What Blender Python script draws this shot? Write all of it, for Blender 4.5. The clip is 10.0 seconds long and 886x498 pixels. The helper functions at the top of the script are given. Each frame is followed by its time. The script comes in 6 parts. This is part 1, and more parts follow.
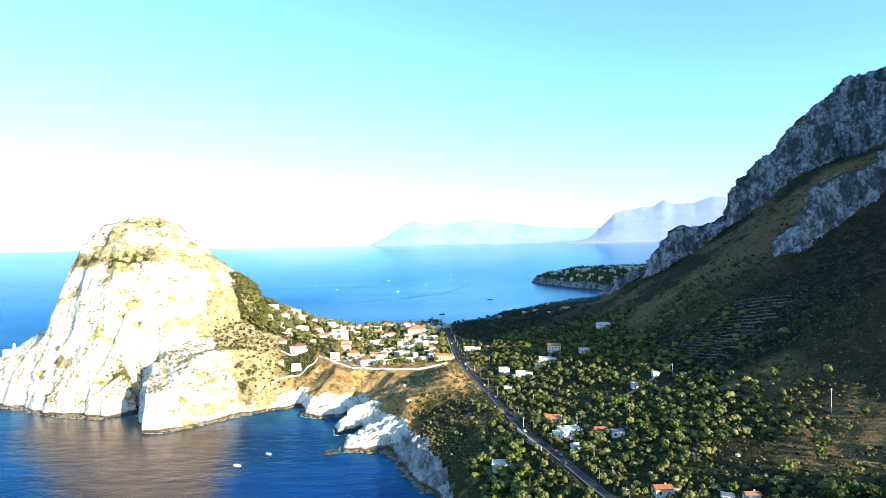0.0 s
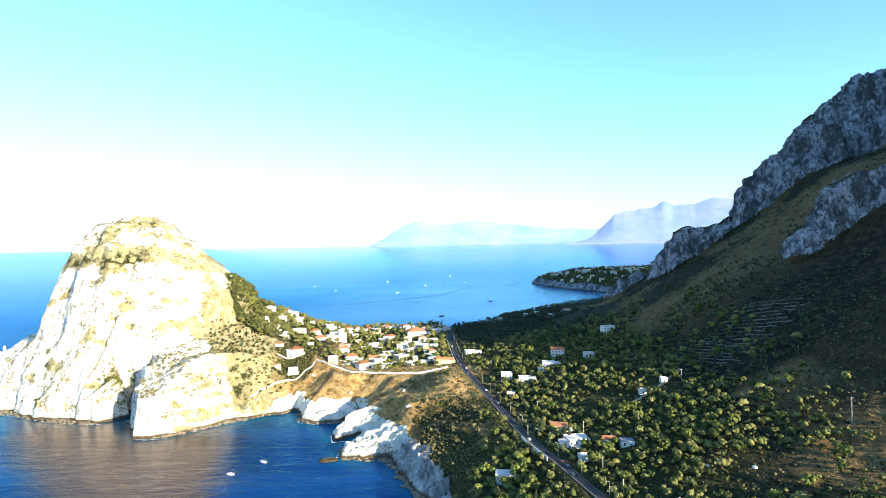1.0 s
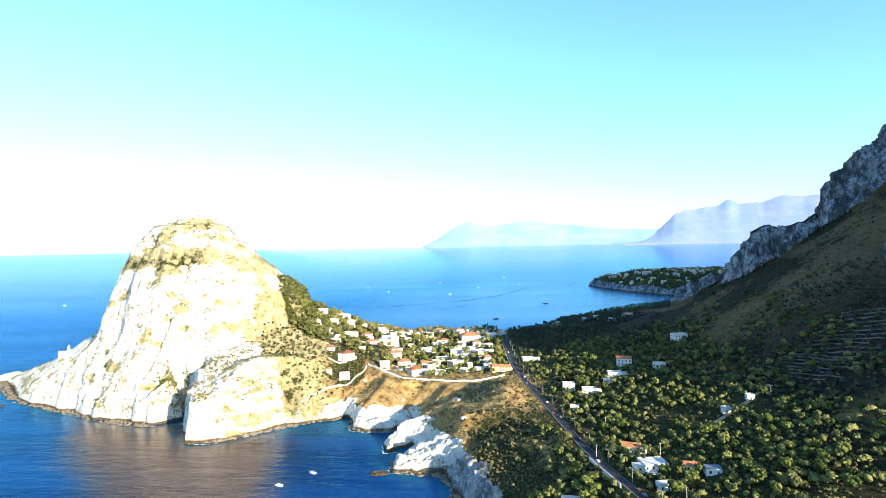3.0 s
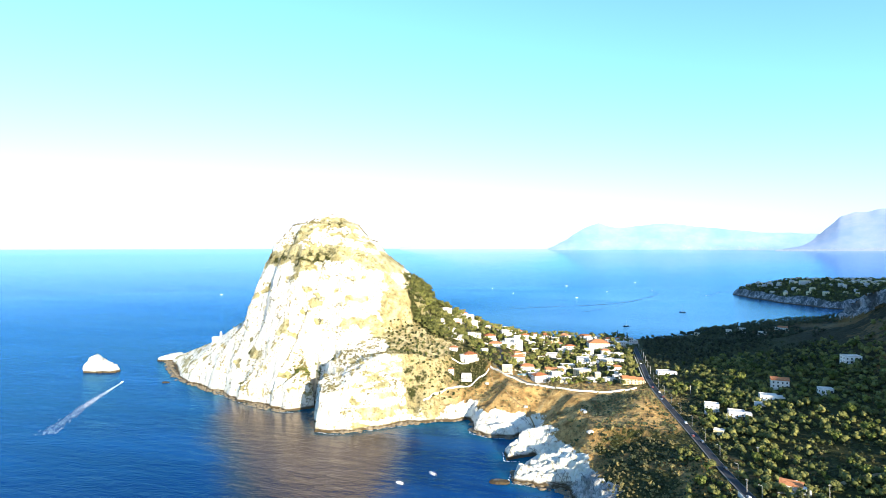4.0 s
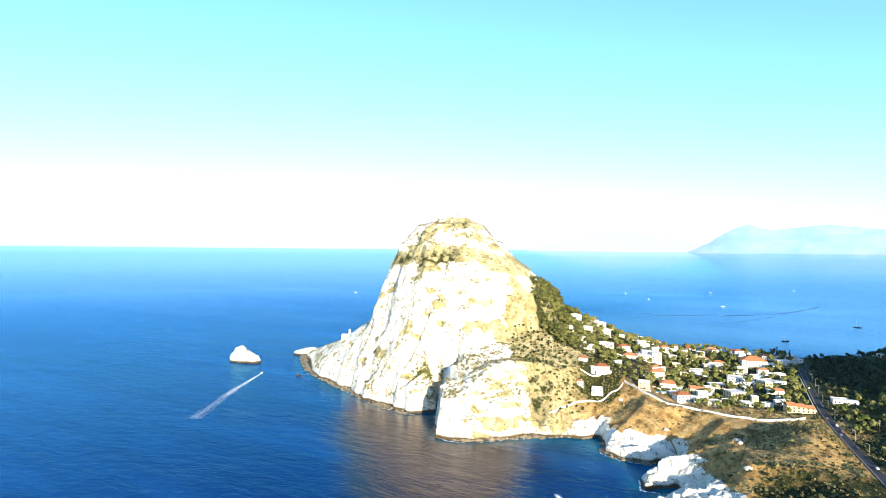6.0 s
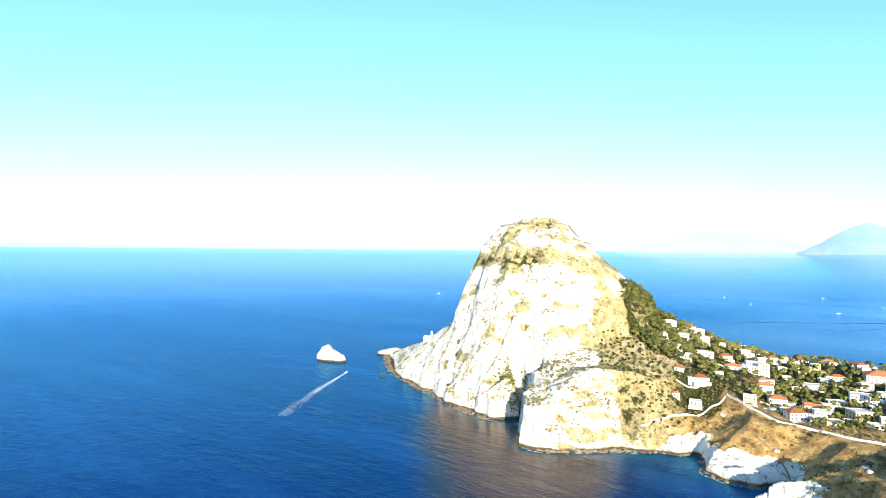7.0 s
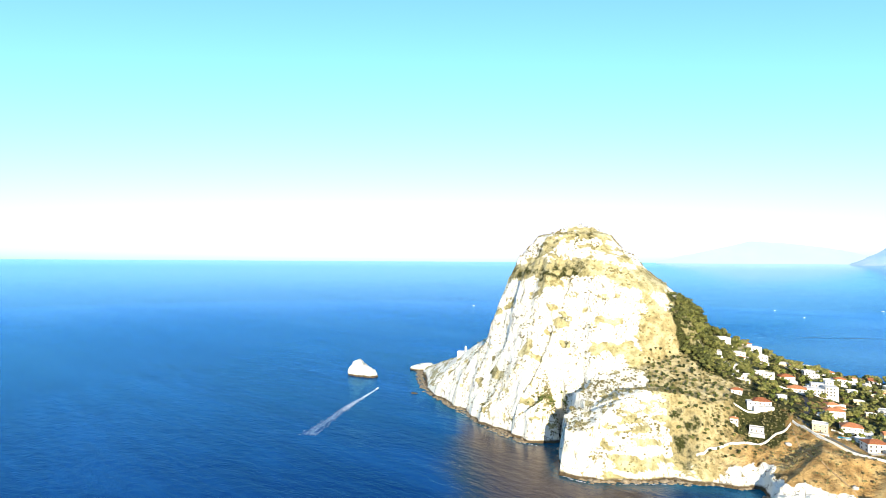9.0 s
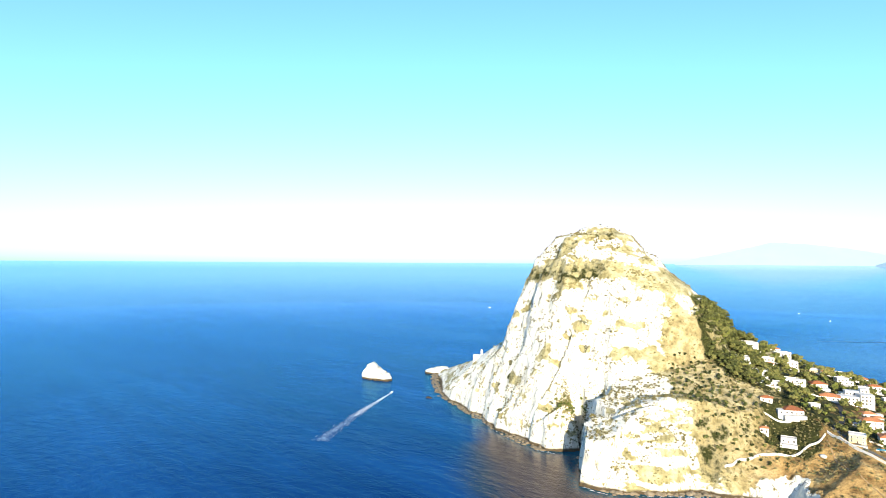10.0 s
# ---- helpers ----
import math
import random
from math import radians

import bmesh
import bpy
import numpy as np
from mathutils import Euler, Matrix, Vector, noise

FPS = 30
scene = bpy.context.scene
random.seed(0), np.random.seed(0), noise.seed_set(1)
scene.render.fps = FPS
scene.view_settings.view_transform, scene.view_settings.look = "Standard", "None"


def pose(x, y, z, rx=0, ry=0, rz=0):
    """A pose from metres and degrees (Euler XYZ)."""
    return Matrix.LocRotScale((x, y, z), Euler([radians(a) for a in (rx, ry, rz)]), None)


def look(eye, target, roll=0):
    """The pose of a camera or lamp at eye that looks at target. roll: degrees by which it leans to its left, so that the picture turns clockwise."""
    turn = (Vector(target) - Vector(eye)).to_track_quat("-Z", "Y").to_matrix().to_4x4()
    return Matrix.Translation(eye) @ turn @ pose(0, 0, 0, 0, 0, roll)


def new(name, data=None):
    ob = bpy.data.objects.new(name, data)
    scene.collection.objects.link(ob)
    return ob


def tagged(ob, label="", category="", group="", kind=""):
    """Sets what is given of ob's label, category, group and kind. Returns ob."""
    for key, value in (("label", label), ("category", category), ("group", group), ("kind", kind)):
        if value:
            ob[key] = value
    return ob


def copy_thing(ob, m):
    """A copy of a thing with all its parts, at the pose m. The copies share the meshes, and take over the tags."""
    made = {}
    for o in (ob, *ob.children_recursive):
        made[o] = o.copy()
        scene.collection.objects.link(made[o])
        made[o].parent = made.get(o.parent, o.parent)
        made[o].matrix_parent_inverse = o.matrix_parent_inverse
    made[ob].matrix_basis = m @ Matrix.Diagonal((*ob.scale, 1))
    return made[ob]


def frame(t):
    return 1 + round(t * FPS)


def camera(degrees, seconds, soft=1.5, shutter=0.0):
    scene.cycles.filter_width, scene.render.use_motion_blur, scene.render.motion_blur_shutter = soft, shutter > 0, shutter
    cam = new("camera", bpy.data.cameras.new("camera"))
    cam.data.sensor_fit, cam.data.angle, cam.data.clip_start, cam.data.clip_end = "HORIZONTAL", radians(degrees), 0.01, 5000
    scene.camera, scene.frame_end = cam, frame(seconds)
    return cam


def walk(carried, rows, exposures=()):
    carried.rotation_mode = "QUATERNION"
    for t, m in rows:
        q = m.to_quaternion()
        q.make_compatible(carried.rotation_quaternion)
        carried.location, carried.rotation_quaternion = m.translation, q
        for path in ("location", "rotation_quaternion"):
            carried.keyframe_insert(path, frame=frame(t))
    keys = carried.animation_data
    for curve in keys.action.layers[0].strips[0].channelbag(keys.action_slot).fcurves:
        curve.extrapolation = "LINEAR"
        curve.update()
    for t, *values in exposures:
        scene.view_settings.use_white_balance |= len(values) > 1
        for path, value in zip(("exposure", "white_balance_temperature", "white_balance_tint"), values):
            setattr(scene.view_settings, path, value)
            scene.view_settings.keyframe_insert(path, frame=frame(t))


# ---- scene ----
cam = camera(76.5, 10.0, soft=0.45)
EXPOSURE = 1.31
PATH = [
    (0, (1.081, -2.148, 179.213), (1.095, -0.148, 179.194), -1.2),
    (0.5, (0.275, 5.708, 179.242), (0.291, 7.708, 179.224), -1.1),
    (1, (-0.552, 13.568, 179.271), (-0.535, 15.568, 179.255), -1.1),
    (1.5, (-1.417, 21.391, 179.303), (-1.398, 23.391, 179.29), -1.1),
    (2, (-2.346, 29.159, 179.336), (-2.335, 31.159, 179.326), -1.0),
    (2.2, (-2.749, 32.237, 179.347), (-2.756, 34.237, 179.34), -1.0),
    (3.3, (-5.157, 48.994, 179.502), (-5.439, 50.974, 179.494), -0.9),
    (3.5, (-5.643, 51.997, 179.514), (-6.02, 53.961, 179.512), -0.5),
    (4, (-7.006, 59.39, 179.556), (-7.609, 61.297, 179.555), -0.1),
    (4.5, (-8.666, 66.651, 179.604), (-9.388, 68.516, 179.603), 0.1),
    (5, (-10.701, 73.804, 179.65), (-11.48, 75.646, 179.652), 0.2),
    (5.5, (-13.22, 80.828, 179.698), (-14.082, 82.632, 179.701), 0.2),
    (6, (-16.183, 87.738, 179.743), (-17.198, 89.461, 179.745), 0.5),
    (6.2, (-17.536, 90.444, 179.758), (-18.616, 92.128, 179.76), 0.6),
    (7.3, (-25.872, 105.003, 179.954), (-27.156, 106.536, 179.96), 0.35),
    (7.5, (-27.534, 107.602, 179.969), (-28.824, 109.131, 179.976), 0.32),
    (8, (-32.047, 113.985, 180.02), (-33.35, 115.502, 180.028), 0.32),
    (8.5, (-36.895, 120.273, 180.07), (-38.216, 121.774, 180.111), 0.32),
    (9, (-42.0, 126.505, 180.12), (-43.353, 127.977, 180.164), 0.32),
    (9.5, (-47.272, 132.707, 180.166), (-48.653, 134.153, 180.213), 0.32),
    (10, (-52.629, 138.902, 180.208), (-54.023, 140.336, 180.257), 0.32),
]
walk(cam, [(t, look(eye, target, roll)) for t, eye, target, roll in PATH], exposures=[(0, EXPOSURE + 0.10), (3, EXPOSURE + 0.08), (4.5, EXPOSURE), (6, EXPOSURE - 0.05), (8.5, EXPOSURE - 0.17), (10, EXPOSURE - 0.21)])

# ---------- light ----------
SUN_AZ = Vector((0.70, -0.714))          # towards the sun, on the plan
SUN_ELEV = 15.0
SKY_MOST = (4.0, 4.1, 5.0)
world = bpy.data.worlds.new("sky")
scene.world = world
world.use_nodes = True
wt = world.node_tree
wt.nodes.clear()
sky = wt.nodes.new("ShaderNodeTexSky")
sky.sky_type = "NISHITA"
sky.sun_disc = False
sky.sun_elevation = radians(SUN_ELEV)
sky.sun_rotation = math.atan2(SUN_AZ.x, SUN_AZ.y)
sky.air_density, sky.dust_density, sky.ozone_density = 1.0, 0.75, 1.0
bg = wt.nodes.new("ShaderNodeBackground")
bg.inputs["Strength"].default_value = 0.124
wo = wt.nodes.new("ShaderNodeOutputWorld")
tint = wt.nodes.new("ShaderNodeMix")     # clear sea air: less red than the plain sky model
tint.data_type, tint.blend_type = "RGBA", "MULTIPLY"
tint.inputs[0].default_value = 1.0
tint.inputs[7].default_value = (0.68, 1.10, 1.56, 1)
wt.links.new(sky.outputs[0], tint.inputs[6])
top = wt.nodes.new("ShaderNodeVectorMath")   # an even, hazy glow along the horizon
top.operation = "MINIMUM"
top.inputs[1].default_value = SKY_MOST
wt.links.new(tint.outputs[2], top.inputs[0])
wt.links.new(top.outputs[0], bg.inputs[0])
wt.links.new(bg.outputs[0], wo.inputs[0])

sun_data = bpy.data.lights.new("sun", "SUN")
sun_data.energy, sun_data.angle, sun_data.color = 5.0, radians(0.5), (1.0, 0.89, 0.68)
sun = new("sun", sun_data)
sun.matrix_world = look((0, 0, 900), (-SUN_AZ.x * 100, -SUN_AZ.y * 100, 900 - math.tan(radians(SUN_ELEV)) * 100))


# ---------- numbers for relief ----------
def lattice(ix, iy, iz, seed):
    h = (ix * 374761393 + iy * 668265263 + iz * 2147483647 + seed * 974711) & 0xFFFFFFFF
    h = ((h ^ (h >> 13)) * 1274126177) & 0xFFFFFFFF
    return ((h ^ (h >> 16)) & 0xFFFFFF) / 8388607.5 - 1.0


def vnoise(x, y, z, seed=0):
    """Smooth value noise, -1 to 1, on arrays."""
    x, y, z = np.broadcast_arrays(np.asarray(x, float), np.asarray(y, float), np.asarray(z, float))
    fx, fy, fz = np.floor(x), np.floor(y), np.floor(z)
    ix, iy, iz = fx.astype(np.int64), fy.astype(np.int64), fz.astype(np.int64)
    ax, ay, az = x - fx, y - fy, z - fz
    ax, ay, az = (a * a * a * (a * (a * 6 - 15) + 10) for a in (ax, ay, az))
    out = 0
    for i in (0, 1):
        for j in (0, 1):
            for k in (0, 1):
                w = (ax if i else 1 - ax) * (ay if j else 1 - ay) * (az if k else 1 - az)
                out = out + w * lattice(ix + i, iy + j, iz + k, seed)
    return out


def fbm(x, y, z, size, octaves=4, seed=0, gain=0.5):
    out, amp, s = 0, 1.0, 1.0 / size
    for o in range(octaves):
        out = out + amp * vnoise(x * s + 17.3 * o, y * s - 9.1 * o, z * s + 4.7 * o, seed + o)
        amp, s = amp * gain, s * 2.03
    return out


def ridged(x, y, z, size, octaves=4, seed=0):
    out, amp, s = 0, 1.0, 1.0 / size
    for o in range(octaves):
        out = out + amp * (1 - 2.2 * np.abs(vnoise(x * s + 7.7 * o, y * s + 3.1 * o, z * s - 5.3 * o, seed + o)))
        amp, s = amp * 0.5, s * 2.1
    return out


def sstep(a, b, v):
    t = np.clip((v - a) / (b - a), 0, 1)
    return t * t * (3 - 2 * t)


def to_segment(x, y, a, b):
    """Distance to a segment, and the share of the way along it."""
    dx, dy = b[0] - a[0], b[1] - a[1]
    t = np.clip(((x - a[0]) * dx + (y - a[1]) * dy) / (dx * dx + dy * dy), 0, 1)
    return np.hypot(x - a[0] - t * dx, y - a[1] - t * dy), t


def to_line(x, y, pts):
    """Distance to a polyline whose points carry a height, and that height at the nearest place."""
    best, height = np.full(np.shape(x), 1e9), np.zeros(np.shape(x))
    for a, b in zip(pts, pts[1:]):
        d, t = to_segment(x, y, a, b)
        near = d < best
        best = np.where(near, d, best)
        height = np.where(near, a[2] + t * (b[2] - a[2]), height)
    return best, height


def inside_distance(x, y, ring):
    """Distance to a closed outline, positive inside."""
    best, odd = np.full(np.shape(x), 1e9), np.zeros(np.shape(x), bool)
    for a, b in zip(ring, ring[1:] + ring[:1]):
        d, _ = to_segment(x, y, a, b)
        best = np.minimum(best, d)
        cross = (a[1] > y) != (b[1] > y)
        if a[1] != b[1]:
            odd ^= cross & (x < (b[0] - a[0]) * (y - a[1]) / (b[1] - a[1]) + a[0])
    return np.where(odd, best, -best)


# ---------- the lie of the land ----------
COAST = [(-700, 790), (-640, 728), (-575, 683), (-488, 646), (-415, 612), (-361, 598), (-334, 630), (-326, 606),
         (-290, 551), (-264, 552), (-226, 588), (-188, 618), (-168, 625), (-158, 633), (-151, 616), (-146, 592), (-127, 583), (-103, 587),
         (-94, 602), (-87, 609), (-83, 596), (-86, 576), (-104, 546), (-99, 529), (-77, 546), (-74, 538), (-88, 508), (-88, 488), (-65, 485), (-45, 486),
         (-37, 458), (-23, 424), (-8, 398), (4, 330), (20, 230), (30, 60), (50, -300), (120, -1600),
         (2600, -1600), (2600, 2300), (1100, 2000), (640, 1760), (430, 1560), (270, 1430), (120, 1230), (40, 1080), (-40, 1020),
         (-130, 1022), (-230, 1040), (-340, 1000), (-450, 960), (-560, 890), (-650, 835)]
TOP = (-378, 737)                       # the headland's summit on the plan
ACROSS, ALONG = (0.90, 0.43), (-0.43, 0.90)
# height, then how far the headland reaches to its west, east, south and north
LEVELS = [(15, 180, 175, 122, 215), (45, 150, 160, 106, 190), (80, 118, 148, 92, 170), (120, 104, 130, 74, 150), (155, 93, 98, 62, 120),
          (185, 78, 64, 48, 80), (212, 52, 36, 26, 45), (222, 22, 16, 10, 16), (226, 1, 1, 1, 1)]
TAIL = [(-470, 745, 98), (-520, 735, 76), (-562, 738, 50), (-640, 772, 22), (-700, 796, 4)]
CLEFT = [(-352, 640, -3), (-332, 620, -3), (-318, 607, 0), (-300, 598, 17), (-285, 594, 34), (-274, 601, 43), (-262, 606, 50), (-252, 613, 57)]
SLABS = [(-118, 560), (-66, 553), (-50, 540), (-42, 516), (-28, 486), (-17, 448), (0, 404), (2, 380), (-40, 400), (-130, 470)]   # bare rock over the cove
KNOB = [(-158, 612), (-152, 578), (-100, 574), (-82, 590), (-78, 606), (-98, 617)]
# unseen eastern ends of SKYLINE and SPUR are raised to block the sun
SKYLINE = [(310, 785, 170), (320, 782, 190), (385, 782, 202), (400, 782, 212), (410, 782, 240), (424, 780, 264), (450, 780, 282), (468, 780, 296), (500, 779, 334), (528, 778, 362),
           (576, 775, 396), (628, 765, 414), (720, 735, 500), (880, 590, 730), (1000, 350, 660), (1100, 50, 460), (1200, -300, 400)]
SPUR = [(376, 574, 208), (392, 577, 228), (460, 575, 264), (580, 530, 470), (690, 450, 640), (850, 350, 680)]
GASH = [(-367, 690, 160), (-368, 676, 143), (-369, 661, 120), (-369, 651, 101), (-372, 641, 82), (-377, 632, 63), (-383, 623, 44)]   # the long crack in the face
MEADOW = [(-298, 704), (-286, 690), (-272, 671), (-254, 641), (-236, 626), (-219, 607), (-200, 608), (-177, 630), (-160, 648), (-148, 668), (-160, 690), (-200, 712), (-236, 732), (-260, 734), (-280, 722)]
PINEWOOD = [(-272, 727), (-250, 717), (-222, 705), (-196, 712), (-200, 760), (-215, 800), (-248, 850), (-290, 960), (-330, 960), (-300, 850), (-276, 790)]
CREST = [(-292, 764, 122), (-256, 844, 93)]
OUTCROP = [(262, 870, 108), (272, 850, 126), (292, 835, 136)]
# unseen ridge, added to throw the far cape into shade
SHADE_RIDGE = [(1250, 1150, 480), (1400, 1500, 470), (1750, 1800, 430)]
ROAD = [(6, 1010, 26), (11, 963, 35), (17, 792, 39.5), (22, 677, 39.5), (34, 580, 41), (46, 509, 40), (56, 443, 39), (66, 397, 39), (75, 363, 40),
        (86, 314, 40), (100, 250, 44), (118, 170, 50)]


def head_levels(x, y):
    u = (x - TOP[0]) * ACROSS[0] + (y - TOP[1]) * ACROSS[1]
    v = (x - TOP[0]) * ALONG[0] + (y - TOP[1]) * ALONG[1]
    wob = 1 + 0.05 * fbm(x, y, 0, 60, 3, 5)
    q = []
    for z, w, e, s, n in LEVELS:
        q.append(((np.abs(u) / np.where(u < 0, w, e)) ** 2.3 + (np.abs(v) / np.where(v < 0, s, n)) ** 2.3) ** (1 / 2.3) * wob)
    h = np.full(np.shape(x), 0.0) + LEVELS[0][0] * sstep(1.25, 1.0, q[0])
    for (z0, *_), (z1, *_), a, b in zip(LEVELS, LEVELS[1:], q, q[1:]):
        low, high = np.maximum(1 - a, 0), np.maximum(b - 1, 0)
        h = h + (z1 - z0) * np.where(a < 1, low / (low + high + 1e-9), 0)
    return h


def land(x, y):
    """Height of the ground, and how far inland it lies."""
    x, y = np.asarray(x, float), np.asarray(y, float)
    ragged = 5 - 3.6 * sstep(-170, -155, x) * sstep(10, -10, x) * sstep(640, 620, y)     # the cove keeps its small inlets
    d = inside_distance(x + ragged * fbm(x, y, 0, 22, 3, 2), y + ragged * fbm(x, y, 0, 22, 3, 3), COAST)
    # valley floor and hillside
    xe = x + 0.15 * np.minimum(y - 600, 60) * sstep(-1200, 0, y) - 0.14 * np.clip(y - 700, 0, 160)
    valley = np.interp(xe, [-260, -60, 60, 180, 240, 300, 360, 420, 490, 600, 900], [30, 36, 41, 66, 90, 130, 164, 205, 262, 300, 330])
    valley = np.where(valley > 41, 41 + (valley - 41) * (0.35 + 0.65 * sstep(60, 390, y)), valley)
    behind = sstep(845, 1060, y)
    valley = np.where(valley > 34, 34 + (valley - 34) * (1 - behind), valley)
    valley = valley - 12 * sstep(950, 1300, y)
    valley = valley + 48 * np.exp(-(((x - 485) / 50) ** 2 + ((y - 222) / 45) ** 2)) - 26 * np.exp(-(((x - 484) / 45) ** 2 + ((y - 345) / 45) ** 2)) + 300 * np.exp(-(((x - 705) / 55) ** 2 + ((y - 295) / 52) ** 2)) + 290 * np.exp(-(((x - 785) / 55) ** 2 + ((y - 186) / 55) ** 2))        # unseen rises and a dip, added to set where the mountain's shadow falls
    hill = 12 * np.exp(-(((x - 8) / 21) ** 2 + ((y - 572) / 42) ** 2)) - 7 * np.exp(-(((x + 26) / 13) ** 2 + ((y - 592) / 26) ** 2))
    valley = valley + 9 * np.exp(-((y - 925) / 55) ** 2) * sstep(-230, -150, x) * sstep(20, -20, x)
    rr, za = to_line(x, y, CREST)
    saddle = za * np.exp(-rr / 160) * sstep(420, 260, rr)
    valley = np.maximum(valley + hill, saddle + 4)
    # headland
    head = head_levels(x, y)
    dt, zt = to_line(x, y, TAIL)
    head = np.maximum(head, zt - 0.85 * dt)
    lump = 66 - 0.0058 * ((x + 243) ** 2 + 0.9 * (y - 632) ** 2)
    west = sstep(-120, -190, x)
    h = np.maximum(np.where(west > 0, np.maximum(head, lump * west), 0), valley * sstep(-420, -330, x))
    dc, zc = to_line(x, y, CLEFT)
    # mountain
    ds, zs = to_line(x, y, SKYLINE)
    wall = zs - np.where(y < 782, np.where(x < 345, 2.6, 1.7), np.where(x < 470, 2.2, 0.75)) * ds
    dp, zp = to_line(x, y, SPUR)
    wall = np.maximum(wall, zp - 1.75 * dp)
    dk, zk = to_line(x, y, OUTCROP)
    wall = np.maximum(wall, zk - 1.9 * dk)
    dm, zm = to_line(x, y, SHADE_RIDGE)
    wall = np.maximum(wall, zm - 0.8 * dm)
    wall = wall + 5 * fbm(x, y, 0, 26, 3, 48) * sstep(160, 200, wall)
    crag = sstep(-6, 14, wall - h)
    h = np.maximum(h, wall)
    # shore
    steep = 0.72 + 1.6 * sstep(-270, -330, x) + 0.75 * sstep(-180, -230, x) * sstep(-360, -300, x)
    ledges = sstep(-160, -146, x) * sstep(10, -8, x) * (y < 640) * sstep(556, 572, y)           # the low rock in the cove
    slabs = sstep(-112, -100, x) * sstep(-28, -46, x) * sstep(556, 540, y)    # the sloping slabs beside it
    steep = steep - 0.36 * slabs - 0.26 * sstep(-14, 6, x) * sstep(545, 500, y)
    cap = steep * np.maximum(d, 0) + 9 * (1 - np.exp(-np.maximum(d, 0) / 3.5))
    bluff = sstep(535, 495, y) * sstep(-62, -46, x) * (x < 80)          # a short cliff with a long bank above it
    cap = cap * (1 - bluff) + bluff * (1.25 * np.clip(d, 0, 15) + 0.34 * np.maximum(d - 15, 0))
    cap = cap + 5 * np.maximum(d, 0) * sstep(-268, -284, x) * sstep(-345, -330, x) * sstep(545, 560, y) * sstep(625, 610, y)     # the upright west side of the lower rock
    cap = np.where(ledges > 0, np.minimum(cap, 9.5 + 0.72 * np.maximum(y - 604, 0) + 0.33 * np.maximum(x + 98, 0) + 60 * (1 - ledges)), cap)
    cap = cap - 3.5 * slabs * sstep(0, 8, d)
    h = np.minimum(h, cap + 900 * sstep(600, 650, x))
    h = np.where(dc < 9, np.minimum(h, zc + 8.0 * np.maximum(dc - 1.5, 0)), h)
    dr, zr = to_line(x, y, ROAD)
    level = sstep(13, 5, dr) * sstep(4, 12, d)
    h = h + (zr - h) * level
    h = np.where(d > 0, h, np.maximum(d * 1.2, -12))
    return h, d, crag


def land_z(x, y):
    return land(np.array([x], float), np.array([y], float))[0][0]


# ---------- materials ----------
def material(name, rough=0.9, spec=0.3, metal=0.0):
    m = bpy.data.materials.new(name)
    m.use_nodes = True
    b = m.node_tree.nodes["Principled BSDF"]
    b.inputs["Roughness"].default_value = rough
    b.inputs["Specular IOR Level"].default_value = spec
    b.inputs["Metallic"].default_value = metal
    return m, m.node_tree, b


def node(tree, kind, **values):
    n = tree.nodes.new(kind)
    for k, v in values.items():
        n.inputs[k.replace("_", " ")].default_value = v
    return n


def ramp(tree, fac, stops):
    r = tree.nodes.new("ShaderNodeValToRGB")
    while len(r.color_ramp.elements) < len(stops):
        r.color_ramp.elements.new(0.5)
    for e, (p, c) in zip(r.color_ramp.elements, stops):
        e.position, e.color = p, (*c, 1) if len(c) == 3 else c
    tree.links.new(fac, r.inputs[0])
    return r.outputs[0]


def mix(tree, fac, a, b, mode="MIX"):
    m = tree.nodes.new("ShaderNodeMix")
    m.data_type, m.blend_type = "RGBA", mode
    for sock, v in ((m.inputs[0], fac), (m.inputs[6], a), (m.inputs[7], b)):
        if hasattr(v, "links"):
            tree.links.new(v, sock)
        else:
            sock.default_value = v if isinstance(v, (int, float)) else (*v, 1)
    return m.outputs[2]


def maths(tree, op, a, b=0.0):
    m = tree.nodes.new("ShaderNodeMath")
    m.operation = op
    for sock, v in zip(m.inputs, (a, b)):
        if hasattr(v, "links"):
            tree.links.new(v, sock)
        else:
            sock.default_value = v
    return m.outputs[0]


def bump(tree, b, height, strength, distance):
    n = tree.nodes.new("ShaderNodeBump")
    n.inputs["Strength"].default_value, n.inputs["Distance"].default_value = strength, distance
    tree.links.new(height, n.inputs["Height"])
    tree.links.new(n.outputs[0], b.inputs["Normal"])


def coords(tree, scale=(1, 1, 1)):
    g = tree.nodes.new("ShaderNodeTexCoord")
    m = tree.nodes.new("ShaderNodeMapping")
    m.inputs["Scale"].default_value = scale
    tree.links.new(g.outputs["Object"], m.inputs[0])
    return m.outputs[0]


def noise_tex(tree, vec, size, detail=6.0, rough=0.6):
    n = node(tree, "ShaderNodeTexNoise", Scale=1.0 / size, Detail=detail, Roughness=rough)
    tree.links.new(vec, n.inputs["Vector"])
    return n.outputs[0]


